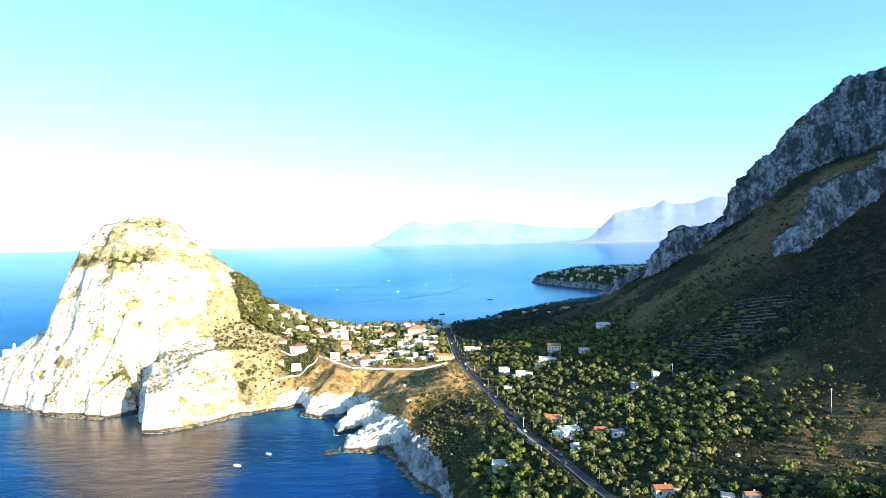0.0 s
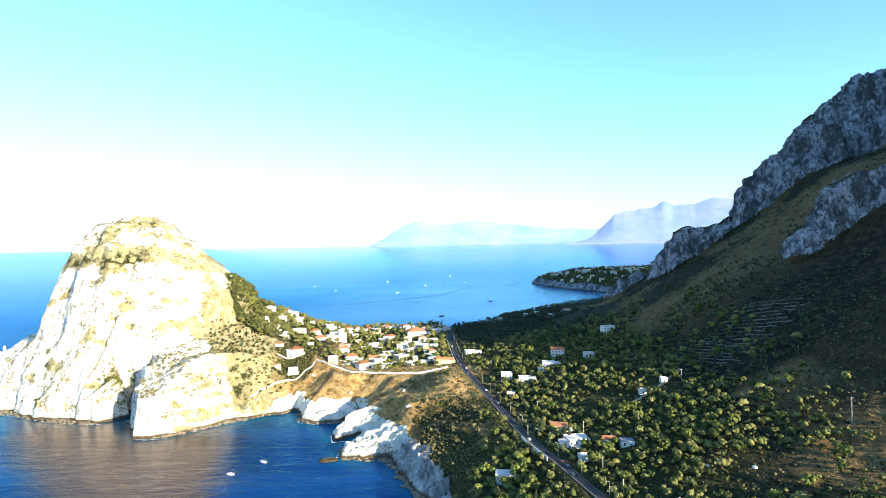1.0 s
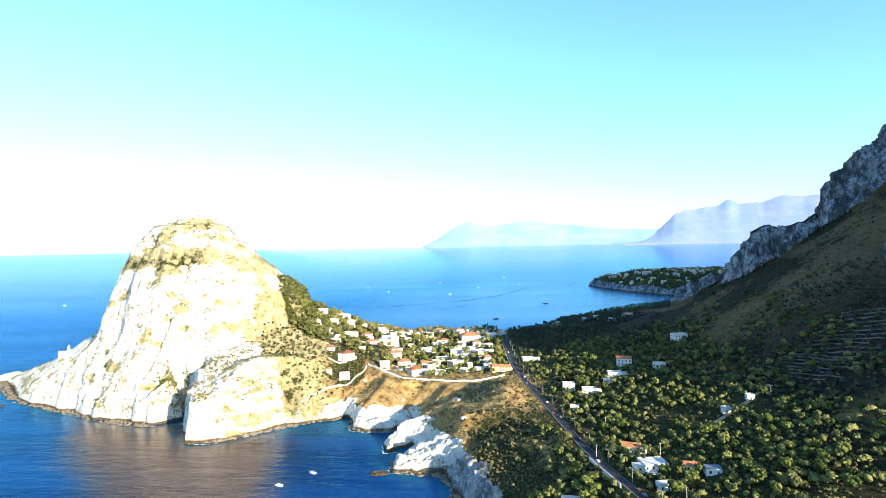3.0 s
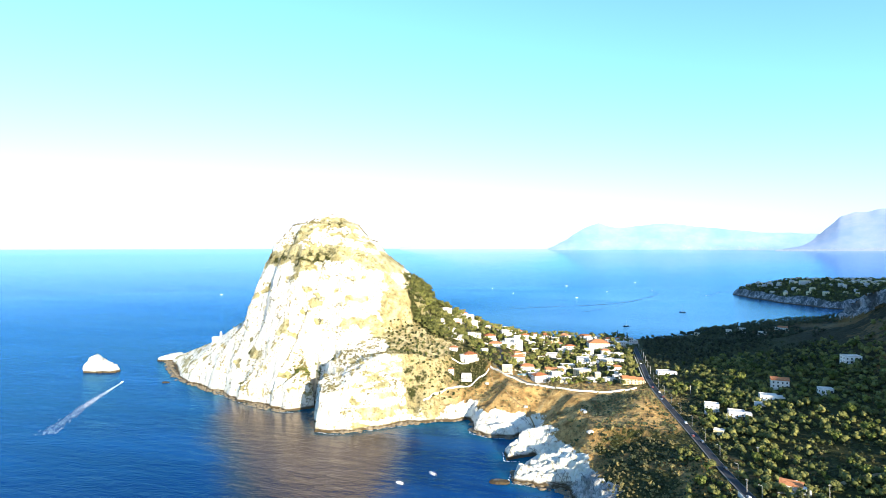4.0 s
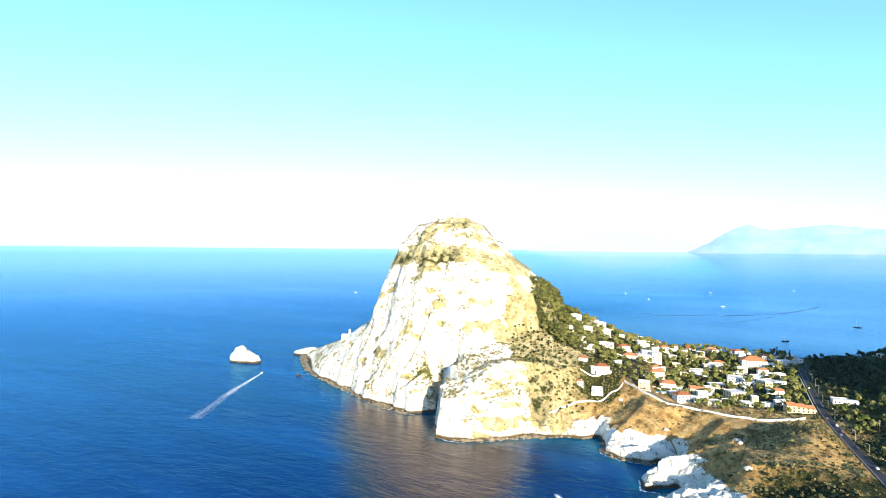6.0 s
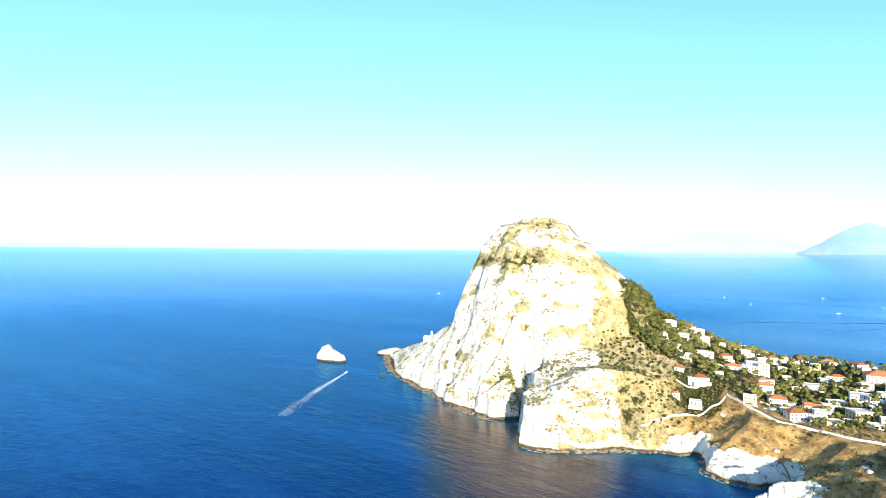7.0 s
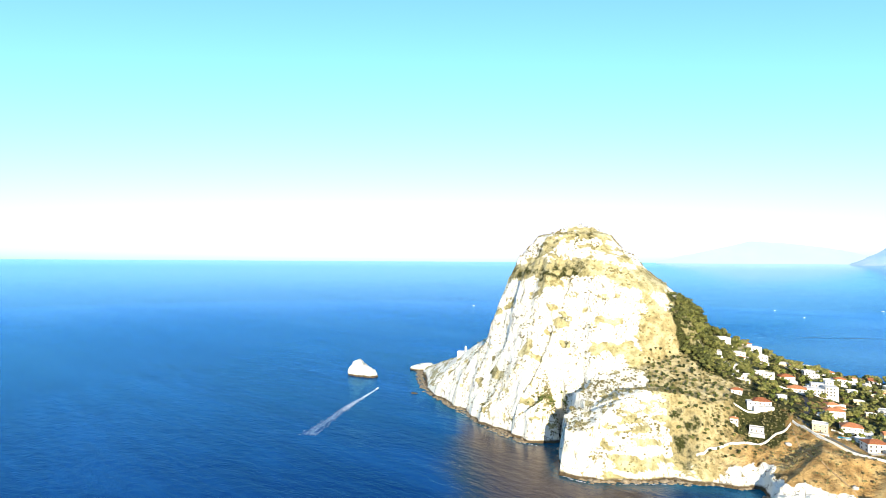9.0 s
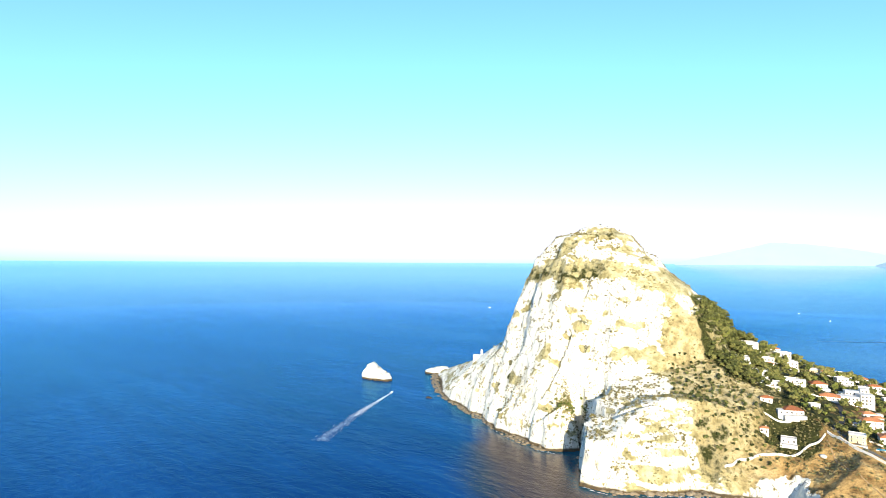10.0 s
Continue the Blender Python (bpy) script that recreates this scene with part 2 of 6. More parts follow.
def ground_material():
    m, t, b = material("earth_rock_and_scrub", 0.95, 0.15)
    p = coords(t)
    rock = t.nodes.new("ShaderNodeAttribute")
    rock.attribute_name = "rock"
    green = t.nodes.new("ShaderNodeAttribute")
    green.attribute_name = "green"
    burnt = t.nodes.new("ShaderNodeAttribute")
    burnt.attribute_name = "burnt"
    big, mid, fine = noise_tex(t, p, 40), noise_tex(t, p, 9, 8), noise_tex(t, p, 2.2, 8, 0.7)
    stone = ramp(t, mid, [(0.27, (0.42, 0.37, 0.27)), (0.36, (0.62, 0.58, 0.47)), (0.46, (0.76, 0.735, 0.64)), (0.8, (0.80, 0.78, 0.70))])
    stone = mix(t, ramp(t, fine, [(0.29, (0.9, 0.9, 0.9)), (0.37, (0, 0, 0))]), stone, (0.19, 0.16, 0.11))
    grass = noise_tex(t, coords(t, (1.0, 1.0, 0.7)), 6, 10, 0.8)      # thin grass in the joints of the rock
    stone = mix(t, ramp(t, grass, [(0.55, (0, 0, 0)), (0.64, (0.6, 0.6, 0.6))]), stone, (0.44, 0.37, 0.18))
    crack = noise_tex(t, coords(t, (1.0, 1.0, 0.45)), 13, 4, 0.55)
    stone = mix(t, ramp(t, crack, [(0.485, (0, 0, 0)), (0.498, (0.8, 0.8, 0.8)), (0.502, (0.8, 0.8, 0.8)), (0.515, (0, 0, 0))]), stone, (0.09, 0.075, 0.055))
    stone = mix(t, ramp(t, big, [(0.52, (0, 0, 0)), (0.75, (0.30, 0.30, 0.30))]), stone, (0.52, 0.44, 0.28))
    # grey stone, with the shade of mountain and bluff put into its colour
    shade_attr = t.nodes.new("ShaderNodeAttribute")
    shade_attr.attribute_name = "weathered"
    stone = mix(t, maths(t, "MULTIPLY", shade_attr.outputs["Fac"], 0.85), stone, ramp(t, mid, [(0.3, (0.20, 0.21, 0.235)), (0.5, (0.36, 0.375, 0.41)), (0.7, (0.46, 0.47, 0.49))]))
    mottle = noise_tex(t, coords(t, (1.0, 1.0, 0.6)), 5, 8, 0.75)
    stone = mix(t, maths(t, "MULTIPLY", shade_attr.outputs["Fac"], ramp(t, mottle, [(0.42, (0.9, 0.9, 0.9)), (0.50, (0.42, 0.42, 0.42)), (0.58, (0.08, 0.08, 0.08))])), stone, (0.05, 0.052, 0.058))
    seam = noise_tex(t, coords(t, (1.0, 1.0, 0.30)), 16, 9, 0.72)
    stone = mix(t, maths(t, "MULTIPLY", shade_attr.outputs["Fac"], ramp(t, seam, [(0.44, (0.85, 0.85, 0.85)), (0.53, (0, 0, 0))])), stone, (0.045, 0.048, 0.045))
    dry = ramp(t, mid, [(0.3, (0.14, 0.080, 0.030)), (0.43, (0.30, 0.185, 0.070)), (0.55, (0.45, 0.29, 0.115)), (0.7, (0.57, 0.42, 0.185))])
    straw = t.nodes.new("ShaderNodeAttribute")
    straw.attribute_name = "straw"
    bleached = ramp(t, mid, [(0.3, (0.19, 0.165, 0.075)), (0.45, (0.36, 0.315, 0.16)), (0.6, (0.52, 0.47, 0.29))])
    dry = mix(t, straw.outputs["Fac"], dry, bleached)
    scrub = ramp(t, fine, [(0.35, (0.014, 0.018, 0.006)), (0.55, (0.045, 0.048, 0.014)), (0.75, (0.15, 0.13, 0.045))])
    dry = mix(t, ramp(t, fine, [(0.34, (0.8, 0.8, 0.8)), (0.45, (0, 0, 0))]), dry, (0.10, 0.085, 0.03))
    dark = ramp(t, fine, [(0.35, (0.007, 0.008, 0.006)), (0.55, (0.026, 0.021, 0.013)), (0.75, (0.075, 0.055, 0.030))])
    gmask = maths(t, "ADD", green.outputs["Fac"], maths(t, "MULTIPLY", maths(t, "SUBTRACT", mid, 0.5), 1.4))
    soil = mix(t, ramp(t, gmask, [(0.40, (0, 0, 0)), (0.6, (1, 1, 1))]), dry, scrub)
    # dark soil for burnt ground, and for hillside shade put into the colour
    soil = mix(t, maths(t, "MULTIPLY", burnt.outputs["Fac"], ramp(t, mid, [(0.32, (0.7, 0.7, 0.7)), (0.5, (1, 1, 1))])), soil, dark)
    rmask = maths(t, "ADD", rock.outputs["Fac"], maths(t, "ADD", maths(t, "MULTIPLY", maths(t, "SUBTRACT", fine, 0.5), 0.9), maths(t, "MULTIPLY", maths(t, "SUBTRACT", mid, 0.5), 0.9)))
    col = mix(t, ramp(t, rmask, [(0.40, (0, 0, 0)), (0.52, (1, 1, 1))]), soil, stone)
    sep = t.nodes.new("ShaderNodeSeparateXYZ")
    t.links.new(p, sep.inputs[0])
    tide = maths(t, "SUBTRACT", sep.outputs[2], maths(t, "MULTIPLY", mid, 4.0))
    col = mix(t, ramp(t, maths(t, "MULTIPLY", tide, 0.2), [(0.0, (1, 1, 1)), (0.34, (0, 0, 0))]), col, (0.085, 0.062, 0.035))
    t.links.new(col, b.inputs["Base Color"])
    bump(t, b, maths(t, "ADD", mid, maths(t, "ADD", maths(t, "MULTIPLY", fine, 0.6), maths(t, "MULTIPLY", crack, 0.3))), 1.0, 3.0)
    return m


def sea_material():
    """Deep water: its own blue below, the sky mirrored on ruffled facets above."""
    m = bpy.data.materials.new("sea_water")
    m.use_nodes = True
    t = m.node_tree
    t.nodes.clear()
    out, both = t.nodes.new("ShaderNodeOutputMaterial"), t.nodes.new("ShaderNodeMixShader")
    body, gloss, fres = t.nodes.new("ShaderNodeBsdfDiffuse"), t.nodes.new("ShaderNodeBsdfGlossy"), node(t, "ShaderNodeFresnel", IOR=1.33)
    streak = noise_tex(t, coords(t, (0.22, 1, 1)), 120, 9, 0.68)
    shore = t.nodes.new("ShaderNodeAttribute")
    shore.attribute_name = "shallow"
    deep = ramp(t, streak, [(0.36, (0.0006, 0.011, 0.066)), (0.5, (0.0010, 0.020, 0.104)), (0.62, (0.0040, 0.042, 0.170))])
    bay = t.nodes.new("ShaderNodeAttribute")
    bay.attribute_name = "haze_calm"
    # distance haze put into the water: paler body here, paler gloss below
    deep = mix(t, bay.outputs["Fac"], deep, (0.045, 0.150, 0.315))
    mirror_attr = t.nodes.new("ShaderNodeAttribute")
    mirror_attr.attribute_name = "cliff_mirror"
    # body colour darkened where the cliff's reflection is painted in
    deep = mix(t, maths(t, "MULTIPLY", mirror_attr.outputs["Fac"], 0.8), deep, (0.002, 0.008, 0.022))
    t.links.new(mix(t, shore.outputs["Fac"], deep, (0.01, 0.13, 0.17)), body.inputs["Color"])
    cliff_mirror = t.nodes.new("ShaderNodeAttribute")
    cliff_mirror.attribute_name = "cliff_mirror"
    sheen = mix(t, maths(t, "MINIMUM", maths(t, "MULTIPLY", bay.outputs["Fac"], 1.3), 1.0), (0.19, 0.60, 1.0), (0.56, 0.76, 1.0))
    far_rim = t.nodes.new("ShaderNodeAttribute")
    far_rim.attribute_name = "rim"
    # gloss whitened at the outer strip to paint the horizon's haze
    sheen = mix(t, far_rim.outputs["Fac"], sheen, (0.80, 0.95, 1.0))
    # warm gloss tint that browns the headland's reflection
    t.links.new(mix(t, cliff_mirror.outputs["Fac"], sheen, (0.92, 0.80, 0.66)), gloss.inputs["Color"])
    gloss.inputs["Roughness"].default_value = 0.16
    w = maths(t, "ADD", noise_tex(t, coords(t, (0.45, 1, 1)), 9, 4), maths(t, "MULTIPLY", noise_tex(t, coords(t), 2.5, 3), 0.35))
    w = maths(t, "ADD", w, maths(t, "MULTIPLY", noise_tex(t, coords(t, (0.5, 1, 1)), 45, 3), 1.2))
    n = t.nodes.new("ShaderNodeBump")
    n.inputs["Distance"].default_value = 1.4
    haze_calm = t.nodes.new("ShaderNodeAttribute")
    haze_calm.attribute_name = "haze_calm"
    lull = maths(t, "MULTIPLY", ramp(t, noise_tex(t, coords(t, (0.22, 1, 1)), 260, 5, 0.65), [(0.38, (0.35, 0.35, 0.35)), (0.62, (1.0, 1.0, 1.0))]), 1.0)
    lull = maths(t, "MULTIPLY", lull, maths(t, "SUBTRACT", 1.0, maths(t, "MULTIPLY", cliff_mirror.outputs["Fac"], 0.35)))
    t.links.new(maths(t, "MULTIPLY", lull, maths(t, "SUBTRACT", 1.0, haze_calm.outputs["Fac"])), n.inputs["Strength"])
    t.links.new(w, n.inputs["Height"])
    for k in (body, gloss, fres):
        t.links.new(n.outputs[0], k.inputs["Normal"])
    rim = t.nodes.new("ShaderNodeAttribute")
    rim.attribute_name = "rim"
    both_share = maths(t, "MINIMUM", maths(t, "MULTIPLY", fres.outputs[0], maths(t, "ADD", 1.0, maths(t, "MULTIPLY", haze_calm.outputs["Fac"], 1.0))), 1.0)
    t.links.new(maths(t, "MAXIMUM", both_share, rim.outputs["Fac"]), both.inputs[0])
    t.links.new(body.outputs[0], both.inputs[1])
    t.links.new(gloss.outputs[0], both.inputs[2])
    t.links.new(both.outputs[0], out.inputs["Surface"])
    return m


GROUND, SEA = ground_material(), sea_material()


# ---------- the large forms ----------
def grid_mesh(name, xs, ys, keep=None, mat=GROUND, sink=0.0, rough=True):
    """A sheet of land over the plan; keep picks the faces by their middle."""
    gx, gy = np.meshgrid(xs, ys)
    x, y = gx.ravel(), gy.ravel()
    h, d, crag = land(x, y)
    nx, ny = len(xs), len(ys)
    H = h.reshape(ny, nx)
    sy, sx = np.gradient(H, ys, xs)
    slope = np.hypot(sx, sy).ravel()
    nrm = np.stack([-sx.ravel(), -sy.ravel(), np.ones(len(x))], 1)
    nrm /= np.linalg.norm(nrm, axis=1)[:, None]
    rock = sstep(0.62, 1.05, slope) * (x < -150)
    rock = np.maximum(rock, crag * sstep(0.75, 1.2, slope))
    rock = np.maximum(rock, sstep(11, 4, d + 4 * fbm(x, y, h, 14, 3, 8)) * (y < 900))
    lumpy = np.exp(-((x + 245) ** 2 + (y - 600) ** 2) / 60 ** 2)
    rock = np.maximum(rock, 0.75 * lumpy)
    rock = np.maximum(rock, sstep(8, -8, x + 262 + 0.45 * (y - 650) + 8 * fbm(x, y, 0, 20, 3, 12)) * (x < -190) * (h > 14))
    rock = np.maximum(rock, sstep(24, 12, d + 9 * fbm(x, y, 0, 18, 3, 13)) * (x > -112) * (x < 4) * (y < 562))
    wood = sstep(-4, 4, inside_distance(x, y, PINEWOOD) + 4 * fbm(x, y, 0, 14, 2, 80))
    rock = np.maximum(rock, 0.95 * sstep(60, 82, h + 8 * fbm(x, y, 0, 20, 3, 27)) * sstep(-250, -268, x)) * (1 - 0.9 * wood)
    rock = rock - 0.95 * np.exp(-(((h - 168 - 9 * fbm(x, y, 0, 50, 2, 9)) / 11) ** 2)) * (x < -200) * sstep(7.0, 2.5, slope)
    rock = rock - 0.75 * sstep(182, 200, h) * (x < -200) * sstep(-0.1, 0.3, fbm(x, y, h, 18, 3, 15)) - 0.95 * lumpy * sstep(0.02, 0.35, fbm(x, y, h * 3.2, 18, 3, 16))
    ledge = sstep(0.15, 0.65, fbm(x, y, h * 1.6, 24, 3, 14)) * sstep(2.4, 1.0, slope)
    ledge = np.maximum(ledge, 1.25 * (x < -200) * sstep(0.22, 0.6, fbm(x, y, h * 1.3, 17, 3, 17)) * sstep(6.5, 2.0, slope))
    bare = np.maximum(sstep(-3, 4, inside_distance(x, y, SLABS) + 3 * fbm(x, y, 0, 9, 3, 18)), sstep(-2, 4, inside_distance(x, y, KNOB) + 2 * fbm(x, y, 0, 8, 3, 19)))
    rock, ledge = np.maximum(rock, 1.1 * bare), ledge * (1 - bare)
    rock = rock * np.where(x > 240, 1.35, 1.0)
    meadow = sstep(-5, 5, inside_distance(x, y, MEADOW) + 5 * fbm(x, y, 0, 16, 3, 24))     # the olive terraces under the cliff
    rock = rock * (1 - 0.95 * meadow)
    rock = np.clip(rock * (0.92 - 0.5 * ledge) + 0.20 * fbm(x, y, h, 30, 4, 11) * (rock > 0.05), 0, 1)
    green = 0.35 + 0.3 * fbm(x, y, 0, 45, 3, 21)
    green = green + 0.45 * sstep(-250, -170, x) * sstep(640, 720, y) + 0.55 * sstep(20, 90, x) * sstep(250, 160, x) - 0.25 * sstep(210, 260, x)
    green = green - 0.12 * sstep(-190, -230, x) * (y < 760)
    green = green - 0.65 * np.exp(-(((x + 222) / 42) ** 2 + ((y - 690) / 55) ** 2))
    green = green + (x < -200) * (0.22 * np.exp(-(((h - 167) / 9) ** 2)) + 0.2 * sstep(190, 205, h)) * sstep(-0.3, 0.5, fbm(x, y, h, 6, 2, 22))
    green = green + 0.22 * sstep(-40, -15, x) * sstep(70, 45, x) * sstep(540, 500, y)
    green = np.clip(green - 0.45 * np.exp(-(((x + 60) / 70) ** 2 + ((y - 610) / 45) ** 2)), 0, 1)
    green = np.clip(green + 0.22 * meadow + 0.5 * wood, 0, 1)
    # first the hillside's shade as darker soil, then the burnt patch itself
    burnt = sstep(165, 225, x + 10 * fbm(x, y, 0, 40, 2, 25)) * sstep(395, 440, y) * (1 - 0.34 * sstep(520, 640, y))
    burnt = np.maximum(burnt, 0.94 * sstep(240, 272, x + 8 * fbm(x, y, 0, 30, 2, 26)) * sstep(600, 470, y))
    burnt = np.maximum(burnt, 0.92 * np.exp(-(((x - 245) / 62) ** 2 + ((y - 365) / 55) ** 2)))
    burnt = np.maximum(burnt, 0.55 * sstep(140, 165, x) * sstep(400, 370, y))
    # crags stand out from the rock along its own face; the slabs over the cove break off in steps to the west
    z = h.copy()
    along, across = 0.9 * x + 0.43 * y, 0.43 * x - 0.9 * y        # strike and dip of the beds over the cove
    layer = across / 11 + 0.5 * fbm(along * 0.4, across, 0, 20, 3, 52)
    calm_face = np.where(x < -164, 0.36, np.where(x > 240, 1.0, 0.75 - 0.4 * bare))
    slabby = np.where(inside_distance(x, y, KNOB) > -8, 0.45, 1.0)
    saw = layer - np.floor(layer)
    saw = np.where(saw < 0.86, saw / 0.86, (1 - saw) / 0.14)
    if rough:
        a = rock * sstep(-1, 6, d)
        push = sstep(0.1, 0.5, rock) * sstep(-1, 6, d) * (calm_face * (2.6 * ridged(x, y, h * 0.8, 34, 3, 31) - 1.2 + 1.7 * ridged(x, y, h, 11, 3, 36) - 0.6 + 1.0 * fbm(x, y, h, 5, 2, 41)) + (x > 240) * (3.0 * ridged(x * 0.7, y, h * 0.7 + x * 0.4, 20, 4, 47) - 1.0 + 1.5 * ridged(x, y + 0.5 * h, h, 7, 2, 54) - 0.6) + bare * slabby * (1.7 * ridged(0.35 * along, across, h * 1.5, 7, 3, 45) + 1.0 * ridged(0.45 * along, across, h, 3.0, 2, 53) + 1.0 * ridged(along, 0.5 * across, h, 13, 2, 46) - 2.0))
        gash = np.full(len(x), 1e9)
        for p0, p1 in zip(GASH, GASH[1:]):
            q0, q1 = np.array(p0), np.array(p1)
            w = np.clip(((x - q0[0]) * (q1 - q0)[0] + (y - q0[1]) * (q1 - q0)[1] + (h - q0[2]) * (q1 - q0)[2]) / ((q1 - q0) ** 2).sum(), 0, 1)
            near = q0[None] + w[:, None] * (q1 - q0)[None]
            gash = np.minimum(gash, np.sqrt((x - near[:, 0]) ** 2 + (y - near[:, 1]) ** 2 * 0.12 + (h - near[:, 2]) ** 2) + 1.5 * fbm(x, y, h, 9, 2, 44))
        push = push - 7.0 * sstep(4.2, 1.8, gash) * (y < 720)
        z = z + bare * slabby * sstep(0, 7, d) * (4.2 * saw - 2.4)
        x2, y2, z2 = x + nrm[:, 0] * push, y + nrm[:, 1] * push, z + nrm[:, 2] * push
        z2 = z2 + (1 - a) * sstep(2, 12, d) * sstep(5, 14, to_line(x, y, ROAD)[0]) * 0.6 * fbm(x, y, 0, 9, 3, 51)
    else:
        x2, y2, z2 = x, y, z - sink
    co = np.stack([x2, y2, z2], 1)
    i = (np.arange(ny - 1)[:, None] * nx + np.arange(nx - 1)[None]).ravel()
    quads = np.stack([i, i + 1, i + nx + 1, i + nx], 1)
    cx, cy = x[quads].mean(1), y[quads].mean(1)
    ok = d[quads].max(1) > -14
    if keep is not None:
        ok &= keep(cx, cy)
    quads = quads[ok]
    used, inv = np.unique(quads, return_inverse=True)
    me = bpy.data.meshes.new(name)
    me.from_pydata(co[used].tolist(), [], inv.reshape(quads.shape).tolist())
    # weathered carries the painted shade of the mountain and the cove bluff
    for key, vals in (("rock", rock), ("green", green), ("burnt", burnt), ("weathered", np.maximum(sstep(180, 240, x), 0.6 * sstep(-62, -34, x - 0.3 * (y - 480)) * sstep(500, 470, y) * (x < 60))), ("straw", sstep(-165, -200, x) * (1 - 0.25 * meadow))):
        at = me.attributes.new(key, "FLOAT", "POINT")
        at.data.foreach_set("value", vals[used].astype(np.float32))
    me.polygons.foreach_set("use_smooth", np.ones(len(quads), bool))
    me.materials.append(mat)
    return new(name, me)


hx = np.concatenate([np.arange(-720, -500, 2.2), np.arange(-500, -160, 1.1)])
hy = np.concatenate([np.arange(530, 720, 0.75), np.arange(720, 1110, 2.4)])
is_head = lambda x, y: x < -164
is_mount = lambda x, y: x > 262 + 0 * y
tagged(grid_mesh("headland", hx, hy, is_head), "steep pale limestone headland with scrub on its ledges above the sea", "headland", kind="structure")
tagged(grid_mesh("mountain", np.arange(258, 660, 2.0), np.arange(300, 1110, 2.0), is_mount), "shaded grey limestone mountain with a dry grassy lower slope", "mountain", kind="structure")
vx, vy = np.arange(-164.8, 266, 1.9), np.arange(190, 1110, 1.9)
in_cove = lambda x, y, g: (x < 6 - g) & (y > 376 + g) & (y < 626 - g)
tagged(grid_mesh("cove_rocks", np.arange(-166, 8, 1.05), np.arange(374, 628, 1.05), lambda x, y: ~is_head(x, y) & in_cove(x, y, 0)),
       "jagged white limestone slabs and brown grass slope over the cove", "rocks", kind="structure")
tagged(grid_mesh("ground", vx, vy, lambda x, y: ~is_head(x, y) & ~is_mount(x, y) & ~in_cove(x, y, 3)),
       "dry earth of the valley with scrub, terraces and bare rock at the shore", "ground", kind="structure")
ox, oy = np.arange(-200, 2600, 24.0), np.arange(-1500, 2300, 24.0)
tagged(grid_mesh("outer_ground", ox, oy, lambda x, y: ~((x > -720) & (x < 632) & (y > np.where(x > 250, 326, 214)) & (y < 1080)), sink=1.5, rough=False),
       "dry scrub-covered hills that run on beyond the valley", "ground", kind="structure")

# plan of the sea on which the headland's reflection is painted
MIRROR_AREA = [(-480, 655), (-450, 600), (-355, 470), (-295, 400), (-245, 300), (-150, 300), (-155, 400), (-178, 470), (-205, 600), (-300, 620)]
MID, RIM, RISE = (-20.0, 60.0), 4900.0, 178.6


def sea_z(x, y):
    r = np.hypot(np.asarray(x) - MID[0], np.asarray(y) - MID[1])
    return RISE * np.clip((r - 2600) / (RIM - 2600), 0, 1) ** 1.25


def build_sea():
    radii = np.concatenate([np.linspace(60, 1100, 60), np.geomspace(1120, RIM, 70)])
    ang = np.linspace(0, 2 * math.pi, 361)[:-1]
    R, A = np.meshgrid(radii, ang, indexing="ij")
    x, y = (MID[0] + R * np.cos(A)).ravel(), (MID[1] + R * np.sin(A)).ravel()
    n = len(ang)
    i = np.arange(len(radii) - 1)[:, None] * n
    j = np.arange(n)[None]
    quads = np.stack([i + j, i + n + j, i + n + (j + 1) % n, i + (j + 1) % n], 2).reshape(-1, 4)
    d = inside_distance(x, y, COAST)
    me = bpy.data.meshes.new("sea")
    me.from_pydata(np.stack([x, y, sea_z(x, y)], 1).tolist(), [], quads.tolist() + [list(range(n))])
    at = me.attributes.new("shallow", "FLOAT", "POINT")
    at.data.foreach_set("value", (0.55 * sstep(-22, 0, d)).astype(np.float32))
    at = me.attributes.new("cliff_mirror", "FLOAT", "POINT")      # the cliff's brown reflection is put into the water's colour here
    at.data.foreach_set("value", sstep(-14, 26, inside_distance(x, y, MIRROR_AREA) + 10 * fbm(x, y, 0, 45, 3, 23)).astype(np.float32))
    at = me.attributes.new("haze_calm", "FLOAT", "POINT")      # far sea and bay: waves flattened, haze put into a paler colour
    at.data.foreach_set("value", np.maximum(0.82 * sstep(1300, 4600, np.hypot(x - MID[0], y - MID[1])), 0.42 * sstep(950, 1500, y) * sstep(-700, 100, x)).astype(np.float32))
    at = me.attributes.new("rim", "FLOAT", "POINT")       # horizon haze put into the outer strip's gloss colour and mirror share
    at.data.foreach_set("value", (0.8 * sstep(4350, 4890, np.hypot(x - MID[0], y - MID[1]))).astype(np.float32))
    me.polygons.foreach_set("use_smooth", np.ones(len(me.polygons), bool))
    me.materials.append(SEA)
    return tagged(new("sea", me), "deep blue rippled sea running out to a hazy horizon", "sea", kind="structure")


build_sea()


# ---------- more materials ----------
def plain_material(name, dark, light, rough=0.85, size=1.2, spec=0.3, strength=0.3, dist=0.05, metal=0.0):
    """A surface that varies between two colours, with stains and fine relief."""
    m, t, b = material(name, rough, spec, metal)
    p = coords(t)
    a, c = noise_tex(t, p, size, 7, 0.65), noise_tex(t, p, size * 7, 3)
    rnd = t.nodes.new("ShaderNodeObjectInfo").outputs["Random"]
    f = maths(t, "ADD", maths(t, "MULTIPLY", a, 0.55), maths(t, "ADD", maths(t, "MULTIPLY", c, 0.35), maths(t, "MULTIPLY", rnd, 0.12)))
    t.links.new(ramp(t, f, [(0.3, dark), (0.65, light)]), b.inputs["Base Color"])
    bump(t, b, a, strength, dist)
    return m


